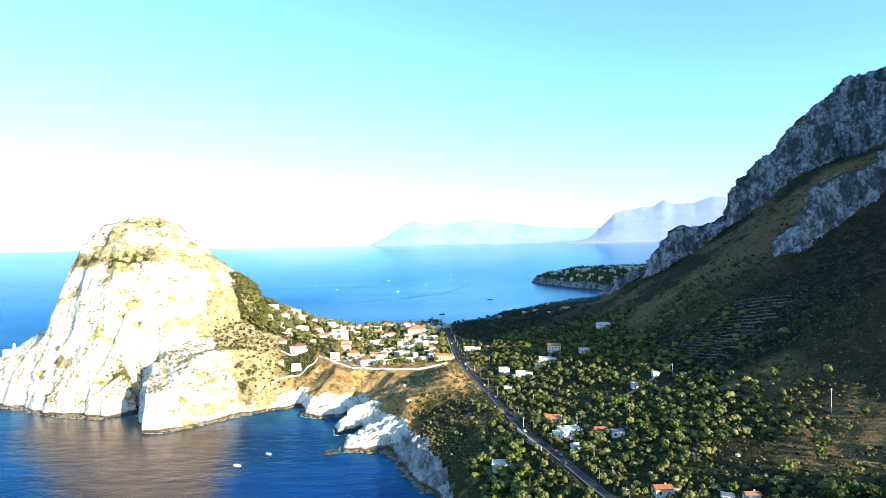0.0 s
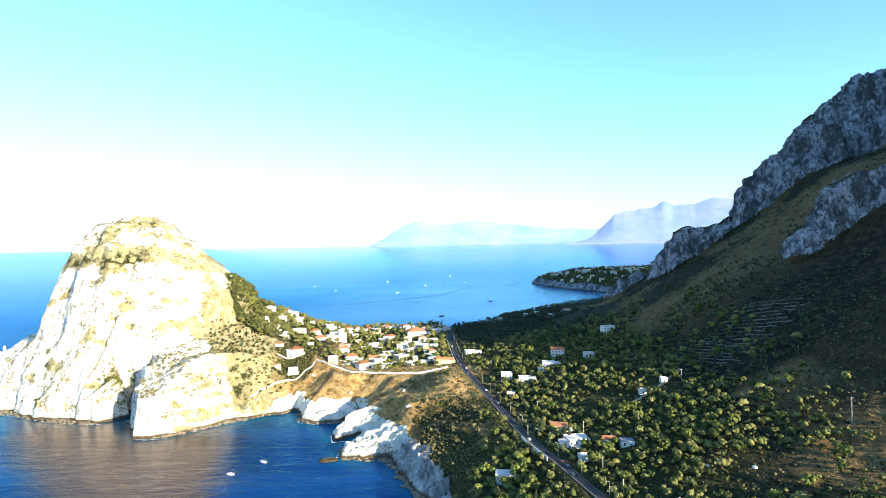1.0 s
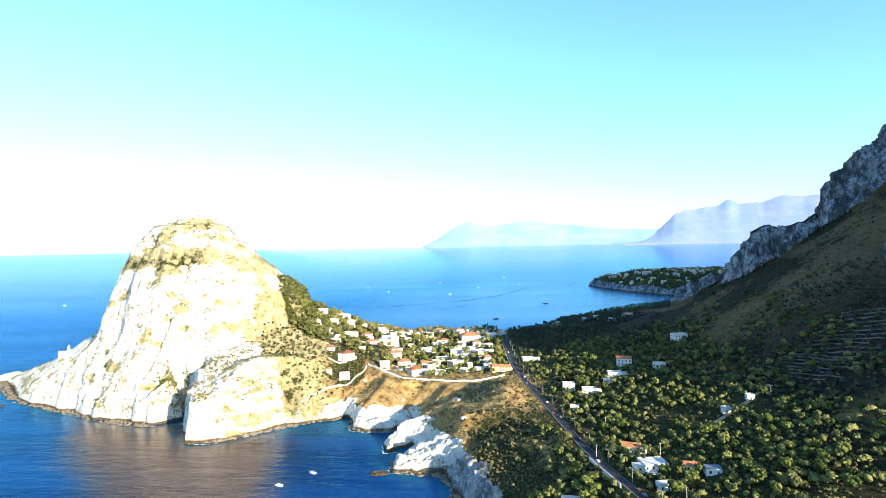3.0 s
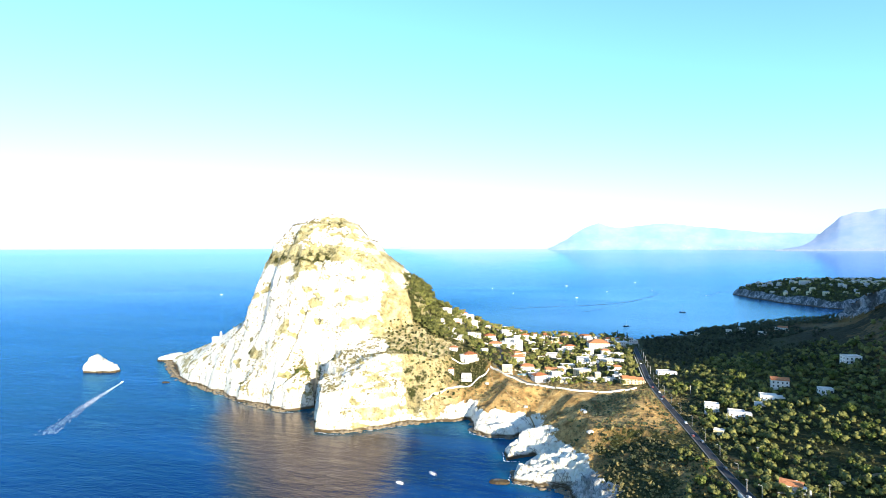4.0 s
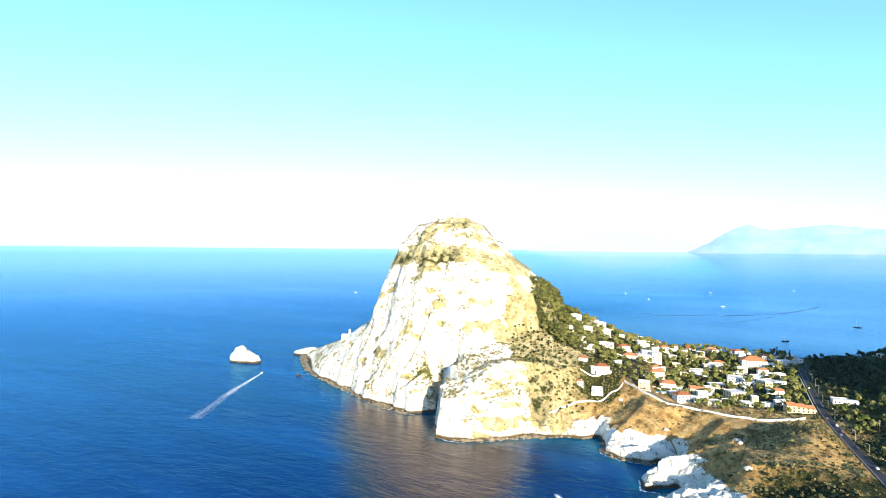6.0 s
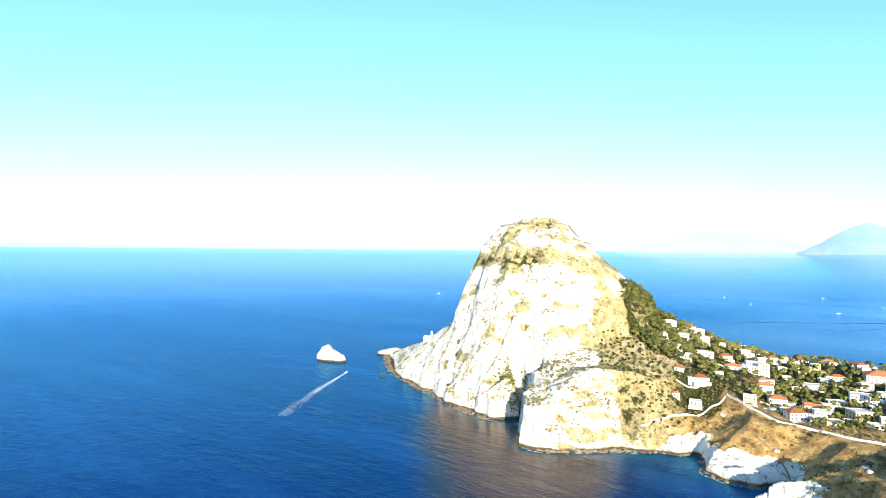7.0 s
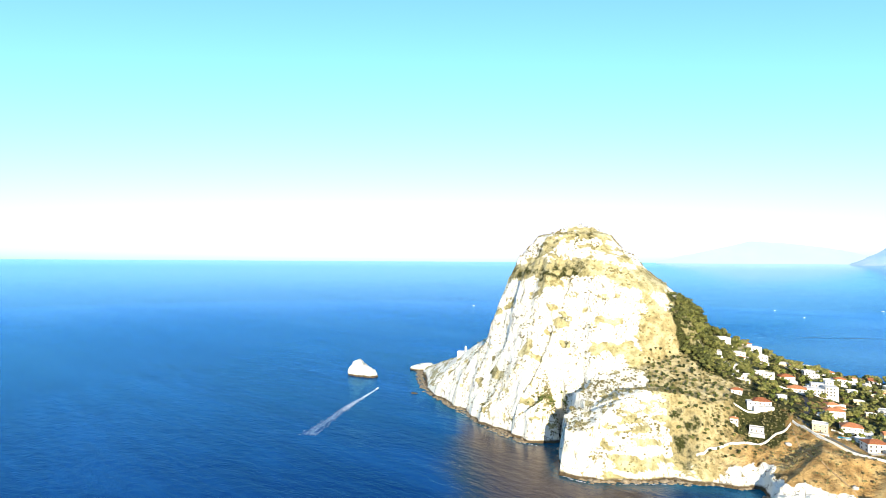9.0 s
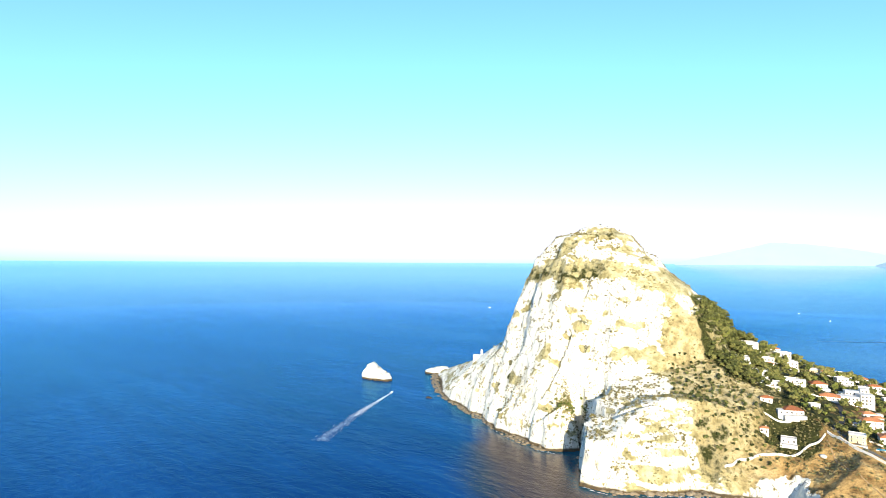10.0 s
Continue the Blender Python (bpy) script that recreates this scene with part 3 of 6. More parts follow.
def leaf_material(name, dark, mid, light):
    m, t, b = material(name, 0.7, 0.2)
    isl = t.nodes.new("ShaderNodeNewGeometry").outputs["Random Per Island"]
    rnd = t.nodes.new("ShaderNodeObjectInfo").outputs["Random"]
    tone = t.nodes.new("ShaderNodeAttribute")
    tone.attribute_name = "tone"
    f = maths(t, "ADD", maths(t, "MULTIPLY", isl, 0.40), maths(t, "ADD", maths(t, "MULTIPLY", tone.outputs["Fac"], 0.5), maths(t, "MULTIPLY", rnd, 0.5)))
    t.links.new(ramp(t, f, [(0.1, dark), (0.5, mid), (0.95, light)]), b.inputs["Base Color"])
    return m


def tile_material():
    m, t, b = material("terracotta_tiles", 0.85, 0.25)
    p = coords(t)
    w = node(t, "ShaderNodeTexWave", Scale=2.2, Distortion=0.6)
    t.links.new(p, w.inputs["Vector"])
    n = noise_tex(t, p, 0.8, 6)
    rnd = t.nodes.new("ShaderNodeObjectInfo").outputs["Random"]
    f = maths(t, "ADD", maths(t, "MULTIPLY", n, 0.7), maths(t, "MULTIPLY", rnd, 0.35))
    t.links.new(ramp(t, f, [(0.3, (0.24, 0.085, 0.038)), (0.5, (0.44, 0.155, 0.062)), (0.75, (0.54, 0.25, 0.12))]), b.inputs["Base Color"])
    bump(t, b, w.outputs[1], 0.6, 0.08)
    return m


WHITE = plain_material("white_plaster", (0.55, 0.53, 0.49), (0.80, 0.79, 0.76))
CREAM = plain_material("cream_plaster", (0.48, 0.38, 0.22), (0.70, 0.58, 0.36))
GREYWALL = plain_material("grey_plaster", (0.30, 0.28, 0.26), (0.50, 0.48, 0.45))
TILES = tile_material()
FLATROOF = plain_material("pale_roof_screed", (0.45, 0.42, 0.38), (0.72, 0.69, 0.64), size=2.0)
DARKROOF = plain_material("slate_blue_roof_sheet", (0.10, 0.13, 0.17), (0.20, 0.24, 0.28), size=1.5)
GLASS = plain_material("dark_window_glass", (0.02, 0.025, 0.03), (0.04, 0.05, 0.06), 0.12, spec=0.6)
SHUTTER = plain_material("brown_shutter", (0.07, 0.04, 0.025), (0.16, 0.10, 0.06))
WOOD = plain_material("bark", (0.05, 0.035, 0.025), (0.14, 0.10, 0.07), size=0.4)
ASPHALT = plain_material("asphalt", (0.028, 0.029, 0.032), (0.055, 0.055, 0.06), size=3.0, spec=0.15)
STONEWALL = plain_material("limewashed_stone_wall", (0.45, 0.42, 0.36), (0.75, 0.72, 0.66), size=1.0, strength=0.7, dist=0.15)
KERB = plain_material("kerb_stone", (0.09, 0.087, 0.08), (0.17, 0.163, 0.15))
METAL = plain_material("galvanised_metal", (0.35, 0.36, 0.37), (0.55, 0.56, 0.57), 0.5, metal=0.6)
CONCRETE = plain_material("concrete", (0.35, 0.34, 0.32), (0.58, 0.56, 0.53))
POOL = plain_material("pool_water", (0.03, 0.30, 0.48), (0.05, 0.42, 0.60), 0.1)
RUBBER = plain_material("tyre_rubber", (0.012, 0.012, 0.013), (0.03, 0.03, 0.03))
HULL = plain_material("white_gelcoat", (0.62, 0.62, 0.60), (0.80, 0.80, 0.79), 0.3, spec=0.5)
CANVAS = plain_material("blue_canvas", (0.05, 0.09, 0.2), (0.10, 0.16, 0.30))
DARKHULL = plain_material("dark_hull_paint", (0.02, 0.03, 0.05), (0.05, 0.06, 0.09), 0.35)
FOAM = plain_material("sea_foam", (0.45, 0.52, 0.58), (0.85, 0.88, 0.90), 0.8, size=1.5)
OLIVE = leaf_material("olive_leaves", (0.013, 0.018, 0.006), (0.066, 0.078, 0.022), (0.185, 0.182, 0.056))
PINE = leaf_material("pine_needles", (0.024, 0.030, 0.010), (0.100, 0.110, 0.030), (0.215, 0.205, 0.066))
LEAFY = leaf_material("bright_leaves", (0.013, 0.021, 0.005), (0.062, 0.086, 0.018), (0.180, 0.196, 0.044))
SCRUB = leaf_material("dry_scrub", (0.035, 0.034, 0.014), (0.105, 0.094, 0.038), (0.215, 0.185, 0.08))
# dark leaves; on wood, bank and hillside their colour also carries the shade
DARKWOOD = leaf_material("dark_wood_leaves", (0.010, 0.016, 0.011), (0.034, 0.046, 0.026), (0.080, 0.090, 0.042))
BOULDER = plain_material("pale_limestone", (0.30, 0.27, 0.22), (0.62, 0.59, 0.53), size=3.0, strength=0.8, dist=0.5)


# ---------- small helpers ----------
def part(name, bm, mat, parent, label=""):
    """One bmesh as ONE mesh object under a thing or a part."""
    me = bpy.data.meshes.new(name)
    bm.to_mesh(me)
    bm.free()
    for m in mat if isinstance(mat, (list, tuple)) else [mat]:
        me.materials.append(m)
    ob = new(name, me)
    ob.parent = parent
    return tagged(ob, label)


def shared(name, me, parent, m=None, label=""):
    """One more object on a mesh that several alike parts share."""
    ob = new(name, me)
    ob.parent = parent
    if m is not None:
        ob.matrix_basis = m
    return tagged(ob, label)


def thing(name, m, label, category, group=""):
    ob = new(name)
    ob.empty_display_size = 0.2
    ob.matrix_basis = m
    return tagged(ob, label, category, group)


def box(bm, x0, x1, y0, y1, z0, z1, mi=0, bevel=0.0):
    vs = [bm.verts.new(c) for c in ((x0, y0, z0), (x1, y0, z0), (x1, y1, z0), (x0, y1, z0), (x0, y0, z1), (x1, y0, z1), (x1, y1, z1), (x0, y1, z1))]
    fs = [bm.faces.new([vs[i] for i in f]) for f in ((3, 2, 1, 0), (4, 5, 6, 7), (0, 1, 5, 4), (1, 2, 6, 5), (2, 3, 7, 6), (3, 0, 4, 7))]
    for f in fs:
        f.material_index = mi
    if bevel:
        bmesh.ops.bevel(bm, geom=list({e for f in fs for e in f.edges}), offset=bevel, segments=1, affect="EDGES")


def tube(bm, a, b, r0, r1, n=6, mi=0):
    a, b = Vector(a), Vector(b)
    q = (b - a).to_track_quat("Z", "Y")
    lo, hi = [], []
    for k in range(n):
        w = 2 * math.pi * k / n
        off = Vector((math.cos(w), math.sin(w), 0))
        lo.append(bm.verts.new(a + q @ (off * r0)))
        hi.append(bm.verts.new(b + q @ (off * r1)))
    for k in range(n):
        bm.faces.new((lo[k], lo[(k + 1) % n], hi[(k + 1) % n], hi[k])).material_index = mi
    bm.faces.new(hi).material_index = mi
    bm.faces.new(lo[::-1]).material_index = mi


def array_mesh(name, verts, tris, mats, mat_index=None, tone=None):
    """A triangle mesh straight from arrays."""
    me = bpy.data.meshes.new(name)
    me.vertices.add(len(verts))
    me.vertices.foreach_set("co", np.asarray(verts, np.float32).ravel())
    me.loops.add(3 * len(tris))
    me.loops.foreach_set("vertex_index", np.asarray(tris, np.int32).ravel())
    me.polygons.add(len(tris))
    me.polygons.foreach_set("loop_start", np.arange(0, 3 * len(tris), 3, dtype=np.int32))
    me.polygons.foreach_set("loop_total", np.full(len(tris), 3, np.int32))
    for m in mats:
        me.materials.append(m)
    if mat_index is not None:
        me.polygons.foreach_set("material_index", np.asarray(mat_index, np.int32))
    if tone is not None:
        at = me.attributes.new("tone", "FLOAT", "POINT")
        at.data.foreach_set("value", np.asarray(tone, np.float32))
    me.update(calc_edges=True)
    return me


def soil(x, y):
    """Height of the soil, off the crags, and the distance inland."""
    x, y = np.asarray(x, float), np.asarray(y, float)
    h, d, _ = land(x, y)
    return h + sstep(2, 12, d) * sstep(5, 14, to_line(x, y, ROAD)[0]) * 0.6 * fbm(x, y, 0, 9, 3, 51), d


# ---------- plants ----------
rng = np.random.default_rng(7)
bm = bmesh.new()
bmesh.ops.create_icosphere(bm, subdivisions=2, radius=1)
ICO_V = np.array([v.co[:] for v in bm.verts])
ICO_F = np.array([[v.index for v in f.verts] for f in bm.faces])
bm.free()
bm = bmesh.new()
bmesh.ops.create_icosphere(bm, subdivisions=1, radius=1)
ICO1_V = np.array([v.co[:] for v in bm.verts])
ICO1_F = np.array([[v.index for v in f.verts] for f in bm.faces])
bm.free()


def crown_arrays(blobs, cards, size, seed):
    """Lumps of foliage with loose sprays standing out of them."""
    r = np.random.default_rng(seed)
    vs, fs, n = [], [], 0
    for k, (c, rad) in enumerate(blobs):
        v = ICO1_V * (1 + 0.28 * r.normal(size=(len(ICO1_V), 1))) * np.array(rad) * 0.86 + np.array(c)
        vs.append(v), fs.append(ICO1_F + n)
        n += len(v)
    per = max(1, cards // len(blobs))
    for c, rad in blobs:
        d = r.normal(size=(per, 3))
        d /= np.linalg.norm(d, axis=1)[:, None]
        d[:, 2] = np.where(d[:, 2] < -0.3, -d[:, 2], d[:, 2])
        mid = np.array(c) + d * np.array(rad) * r.uniform(0.80, 1.18, (per, 1))
        a = r.normal(size=(per, 3))
        a -= 0.5 * (a * d).sum(1)[:, None] * d
        a /= np.linalg.norm(a, axis=1)[:, None]
        b = np.cross(a, r.normal(size=(per, 3)))
        b /= np.linalg.norm(b, axis=1)[:, None] + 1e-9
        s = size * r.uniform(0.55, 1.25, (per, 1))
        q = np.stack([mid - a * s, mid - b * s * 0.7, mid + a * s, mid + b * s * 0.7 + d * s * 0.4], 1).reshape(-1, 3)
        i = n + 4 * np.arange(per)
        vs.append(q)
        fs.append(np.concatenate([np.stack([i, i + 1, i + 2], 1), np.stack([i, i + 2, i + 3], 1)]))
        n += len(q)
    return np.concatenate(vs), np.concatenate(fs)


def round_crown(seed, wide, tall, lift, lumps=6, cards=110, size=0.5):
    r = np.random.default_rng(seed)
    blobs = [((0, 0, lift + tall * 0.5), (wide * 0.30, wide * 0.30, tall * 0.42))]
    for k in range(lumps):
        w = 2 * math.pi * (k + r.uniform(-0.3, 0.3)) / lumps
        rr, s = wide * r.uniform(0.20, 0.34), wide * r.uniform(0.15, 0.25)
        blobs.append(((rr * math.cos(w), rr * math.sin(w), lift + tall * r.uniform(0.3, 0.8)), (s, s, s * r.uniform(0.7, 1.0) * tall / wide * 1.3)))
    return crown_arrays(blobs, cards, size, seed)


def trunk_arrays(seed, height, thick, lean=0.0, limbs=3, spread=1.2):
    r = np.random.default_rng(seed)
    b = bmesh.new()
    top = Vector((lean, lean * 0.5, height))
    tube(b, (0, 0, -0.6), top, thick, thick * 0.6, 6)
    for k in range(limbs):
        w = 2 * math.pi * k / max(limbs, 1) + r.uniform(-0.4, 0.4)
        tube(b, top * 0.9, top + Vector((math.cos(w) * spread, math.sin(w) * spread, spread * 0.9)), thick * 0.5, thick * 0.15, 5)
    bmesh.ops.triangulate(b, faces=b.faces)
    b.verts.index_update()
    v, f = np.array([x.co[:] for x in b.verts]), np.array([[x.index for x in q.verts] for q in b.faces])
    b.free()
    return v, f


# each kind: crown, trunk, leaves
KINDS = {}
for k in range(4):
    KINDS["olive_tree", k] = (round_crown(100 + k, 5.2 + 0.5 * k, 4.0, 1.1, 7, 230, 0.42), trunk_arrays(k, 1.9, 0.22, 0.2, 3, 1.0), OLIVE)
for k in range(3):
    KINDS["broad_tree", k] = (round_crown(200 + k, 6.5 + k, 6.0, 1.8, 9, 300, 0.5), trunk_arrays(10 + k, 3.0, 0.25, 0.3, 4, 1.4), LEAFY)
    KINDS["pine_tree", k] = (round_crown(300 + k, 7.0 + k, 4.6, 3.6, 9, 300, 0.48), trunk_arrays(20 + k, 4.6, 0.24, 0.5, 4, 1.8), PINE)
KINDS["cypress_tree", 0] = (crown_arrays([((0, 0, 1.8), (0.9, 0.9, 1.8)), ((0, 0, 4.2), (1.0, 1.0, 2.2)), ((0.05, 0, 6.8), (0.75, 0.75, 2.2)), ((0, 0, 9.2), (0.4, 0.4, 1.6))], 140, 0.45, 5),
                            trunk_arrays(31, 1.5, 0.18, 0, 0), DARKWOOD)
for k in range(3):
    KINDS["shrub", k] = (round_crown(400 + k, 2.4, 1.7, -0.1, 2, 18, 0.45), None, SCRUB)
    KINDS["orchard_bush", k] = (round_crown(470 + k, 4.4, 3.3, 0.3, 2, 33, 0.5), None, OLIVE)
    KINDS["leafy_bush", k] = (round_crown(480 + k, 6.5, 5.6, 1.0, 5, 110, 0.6), None, LEAFY)
    KINDS["small_pine", k] = (round_crown(490 + k, 7.0, 5.6, 2.4, 5, 110, 0.62), None, PINE)
    KINDS["tuft", k] = (round_crown(500 + k, 2.3, 1.5, -0.1, 0, 9, 0.55), None, SCRUB)
    KINDS["small_tree", k] = (round_crown(450 + k, 5.0, 4.2, 0.8, 2, 24, 0.85), None, OLIVE)


def scatter(name, kinds, places, leaves, label, category, lift=-0.15):
    """Many plants in one sheet of foliage. places: x, y, z, scale, turn, tone."""
    vs, fs, ts, n = [], [], [], 0
    places = np.asarray(places)
    pick = np.random.default_rng(len(places)).integers(0, len(kinds), len(places))
    for k, key in enumerate(kinds):
        v, f = KINDS[key][0]
        p = places[pick == k]
        if not len(p):
            continue
        c, s = np.cos(p[:, 4]), np.sin(p[:, 4])
        stretch = 0.85 + 0.3 * ((p[:, 4] * 7.3) % 1)
        X = (v[None, :, 0] * c[:, None] - v[None, :, 1] * s[:, None]) * p[:, 3:4] + p[:, 0:1]
        Y = (v[None, :, 0] * s[:, None] + v[None, :, 1] * c[:, None]) * p[:, 3:4] + p[:, 1:2]
        Z = v[None, :, 2] * p[:, 3:4] * stretch[:, None] + p[:, 2:3] + lift
        vs.append(np.stack([X, Y, Z], 2).reshape(-1, 3))
        fs.append((f[None] + (n + len(v) * np.arange(len(p)))[:, None, None]).reshape(-1, 3))
        ts.append(np.repeat(p[:, 5], len(v)))
        n += len(v) * len(p)
    me = array_mesh(name, np.concatenate(vs), np.concatenate(fs), [leaves], tone=np.concatenate(ts))
    return tagged(new(name, me), label, category, kind="stuff")


def make_tree(key, label, group):
    crown, trunk, leaves = KINDS[key]
    ob = thing(key[0], Matrix(), label, "tree" if key[0] != "shrub" else "shrub", group)
    if trunk is not None:
        shared("trunk", array_mesh("trunk", trunk[0], trunk[1], [WOOD]), ob)
    shared("crown", array_mesh("crown", crown[0], crown[1], [leaves]), ob)
    return ob


def jittered(x0, x1, y0, y1, step, seed, jitter=0.42):
    r = np.random.default_rng(seed)
    gx, gy = np.meshgrid(np.arange(x0, x1, step), np.arange(y0, y1, step))
    x = gx.ravel() + r.uniform(-jitter, jitter, gx.size) * step
    y = gy.ravel() + r.uniform(-jitter, jitter, gx.size) * step
    return x, y, r


# ---------- houses ----------
def unit_mesh(name, build, mats):
    b = bmesh.new()
    build(b)
    me = bpy.data.meshes.new(name)
    b.to_mesh(me)
    b.free()
    for m in mats:
        me.materials.append(m)
    return me


def framed(b, w, z0, z1, bar, mullion):
    """A frame in one piece round an opening, with a middle bar where wanted."""
    xs = [-w - bar, -w, -0.03, 0.03, w, w + bar] if mullion else [-w - bar, -w, w, w + bar]
    zs = [z0 - bar, z0, z1, z1 + bar]
    hole = {(1, 1), (3, 1)} if mullion else {(1, 1)}
    grid = [[b.verts.new((x, -0.08, z)) for z in zs] for x in xs]
    faces = [b.faces.new((grid[i][k], grid[i + 1][k], grid[i + 1][k + 1], grid[i][k + 1])) for i in range(len(xs) - 1) for k in range(3) if (i, k) not in hole]
    ext = bmesh.ops.extrude_face_region(b, geom=faces)
    bmesh.ops.translate(b, verts=[v for v in ext["geom"] if isinstance(v, bmesh.types.BMVert)], vec=(0, 0.13, 0))
    bmesh.ops.recalc_face_normals(b, faces=b.faces)


WINDOW = unit_mesh("window", lambda b: framed(b, 0.5, 0, 1.3, 0.12, True), [WHITE])
WINDOW_BROWN = unit_mesh("window", lambda b: framed(b, 0.5, 0, 1.3, 0.12, True), [SHUTTER])
DOOR = unit_mesh("door", lambda b: framed(b, 0.48, 0.1, 2.1, 0.1, False), [WHITE])
PANE = unit_mesh("pane", lambda b: box(b, -0.5, 0.5, -0.02, 0.02, 0, 1.3), [GLASS])
LEAF = unit_mesh("door_leaf", lambda b: box(b, -0.48, 0.48, -0.03, 0.03, 0.1, 2.1), [SHUTTER])


def window(me, parent, m):
    shared("pane", PANE, shared("window", me, parent, m))


def door(parent, m):
    shared("door_leaf", LEAF, shared("door", DOOR, parent, m))


CHIMNEY = unit_mesh("chimney", lambda b: (box(b, -0.3, 0.3, -0.3, 0.3, 0, 1.2), box(b, -0.42, 0.42, -0.42, 0.42, 1.2, 1.35)), [WHITE])
HOUSES = []


def tiled_roof(b, w, d, z, pitch, ridge_share, over=0.5):
    """Hipped (ridge shorter than the wall) or gabled (ridge_share 1) roof with a thickness."""
    x, y = w / 2 + over, d / 2 + over
    rise = y * pitch
    rx = x * ridge_share if ridge_share == 1 else max(x - y, 0.05)
    for up in (0.0, 0.22):
        e = [b.verts.new(c) for c in ((-x, -y, z + up), (x, -y, z + up), (x, y, z + up), (-x, y, z + up))]
        r = [b.verts.new((-rx, 0, z + rise + up)), b.verts.new((rx, 0, z + rise + up))]
        fs = [(e[0], e[1], r[1], r[0]), (e[1], e[2], r[1]), (e[2], e[3], r[0], r[1]), (e[3], e[0], r[0])]
        for f in fs:
            b.faces.new(f if up else f[::-1])
        if up:
            for k in range(4):
                b.faces.new((low[k], low[(k + 1) % 4], e[(k + 1) % 4], e[k]))
        low = e


def house(x, y, w, storeys, roof, label, group, turn=None, depth=None, wall=None):
    r = random.Random(int(x * 31 + y * 17))
    d = depth or max(4.5, w * r.uniform(0.60, 0.80))
    turn = r.uniform(8, 42) if turn is None else turn
    h = 3.1 * storeys + 0.4
    c, s = math.cos(radians(turn)), math.sin(radians(turn))
    corners = [(x + c * a * w / 2 - s * b * d / 2, y + s * a * w / 2 + c * b * d / 2) for a in (-1, 0, 1) for b in (-1, 0, 1)]
    zs = soil([p[0] for p in corners], [p[1] for p in corners])[0]
    z, foot = float(0.65 * zs.min() + 0.35 * zs.max()), float(zs.min()) - 0.8
    ob = thing("house", pose(x, y, z, 0, 0, turn), label, "house", group)
    HOUSES.append((x, y, 0.5 * math.hypot(w, d)))
    wm = wall or (CREAM if roof == "c" else WHITE)
    low = foot - z
    b = bmesh.new()
    box(b, -w / 2, w / 2, -d / 2, d / 2, low, h)
    part("wall", b, wm, ob)
    win = WINDOW_BROWN if r.random() < 0.6 else WINDOW
    wing = w > 9 and roof != "t" and r.random() < 0.75
    side = r.choice((-1, 1))
    if wing:
        ww, wd, wh = w * r.uniform(0.32, 0.45), d * r.uniform(0.5, 0.8), 3.2 * max(1, storeys - 1) + 0.3
        wx = side * (w / 2 + ww / 2 - 0.05)
        wy = -d / 2 + wd / 2 - r.uniform(0.4, 1.4)
        b = bmesh.new()
        box(b, wx - ww / 2, wx + ww / 2, wy - wd / 2, wy + wd / 2, low, wh)
        part("wing", b, wm, ob)
        b = bmesh.new()
        box(b, wx - ww / 2 - 0.15, wx + ww / 2 + 0.15, wy - wd / 2 - 0.15, wy + wd / 2 + 0.15, wh, wh + 0.25, bevel=0.04)
        part("wing_roof", b, FLATROOF, ob)
        window(win, ob, pose(wx, wy - wd / 2, 1.0))
    b = bmesh.new()
    if roof in "hg":
        tiled_roof(b, w, d, h, 0.42, 1 if roof == "g" else 0.5)
        part("roof", b, TILES, ob, "orange terracotta tiled roof")
    else:
        box(b, -w / 2 - 0.2, w / 2 + 0.2, -d / 2 - 0.2, d / 2 + 0.2, h, h + 0.18)
        for x0, x1, y0, y1 in ((-w / 2, w / 2, -d / 2, -d / 2 + 0.2), (-w / 2, w / 2, d / 2 - 0.2, d / 2), (-w / 2, -w / 2 + 0.2, -d / 2 + 0.2, d / 2 - 0.2), (w / 2 - 0.2, w / 2, -d / 2 + 0.2, d / 2 - 0.2)):
            box(b, x0, x1, y0, y1, h + 0.18, h + (0.18 + 0.1 if roof == "d" else 0.75), 0)
        part("roof", b, DARKROOF if roof == "d" else FLATROOF, ob, "flat roof with a low parapet")
    if roof == "g":
        b = bmesh.new()
        rise = (d / 2) * 0.42
        for sx in (-1, 1):
            b.faces.new([b.verts.new(p) for p in ((sx * (w / 2 - 0.02), -d / 2, h), (sx * (w / 2 - 0.02), d / 2, h), (sx * (w / 2 - 0.02), 0, h + rise + 0.1))])
        bmesh.ops.solidify(b, geom=b.faces[:], thickness=0.15)
        part("gable", b, wm, ob)
    n = max(1, int(w / 3.2))
    for k in range(storeys):
        for j in range(n):
            px = -w / 2 + w * (j + 0.5) / n
            if k == 0 and j == n // 2:
                door(ob, pose(px, -d / 2, 0))
            else:
                window(win, ob, pose(px, -d / 2, 3.1 * k + 1.0))
        for j in range(max(1, int(d / 3.6))):
            py = -d / 2 + d * (j + 0.5) / max(1, int(d / 3.6))
            window(win, ob, pose(w / 2, py, 3.1 * k + 1.0, 0, 0, 90))
            window(win, ob, pose(-w / 2, py, 3.1 * k + 1.0, 0, 0, -90))
    if roof in "hg":
        shared("chimney", CHIMNEY, ob, pose(w * 0.22, d * 0.15, h + 0.5))
    if storeys > 1 and w > 8:
        b = bmesh.new()
        bw = w * 0.6
        box(b, -bw / 2, bw / 2, -d / 2 - 1.5, -d / 2 - 0.003, 3.0, 3.18)
        box(b, -bw / 2, bw / 2, -d / 2 - 1.5, -d / 2 - 1.38, 3.18, 4.0)
        box(b, -bw / 2, -bw / 2 + 0.1, -d / 2 - 1.38, -d / 2 - 0.003, 3.18, 4.0)
        box(b, bw / 2 - 0.1, bw / 2, -d / 2 - 1.38, -d / 2 - 0.003, 3.18, 4.0)
        part("balcony", b, wm, ob)
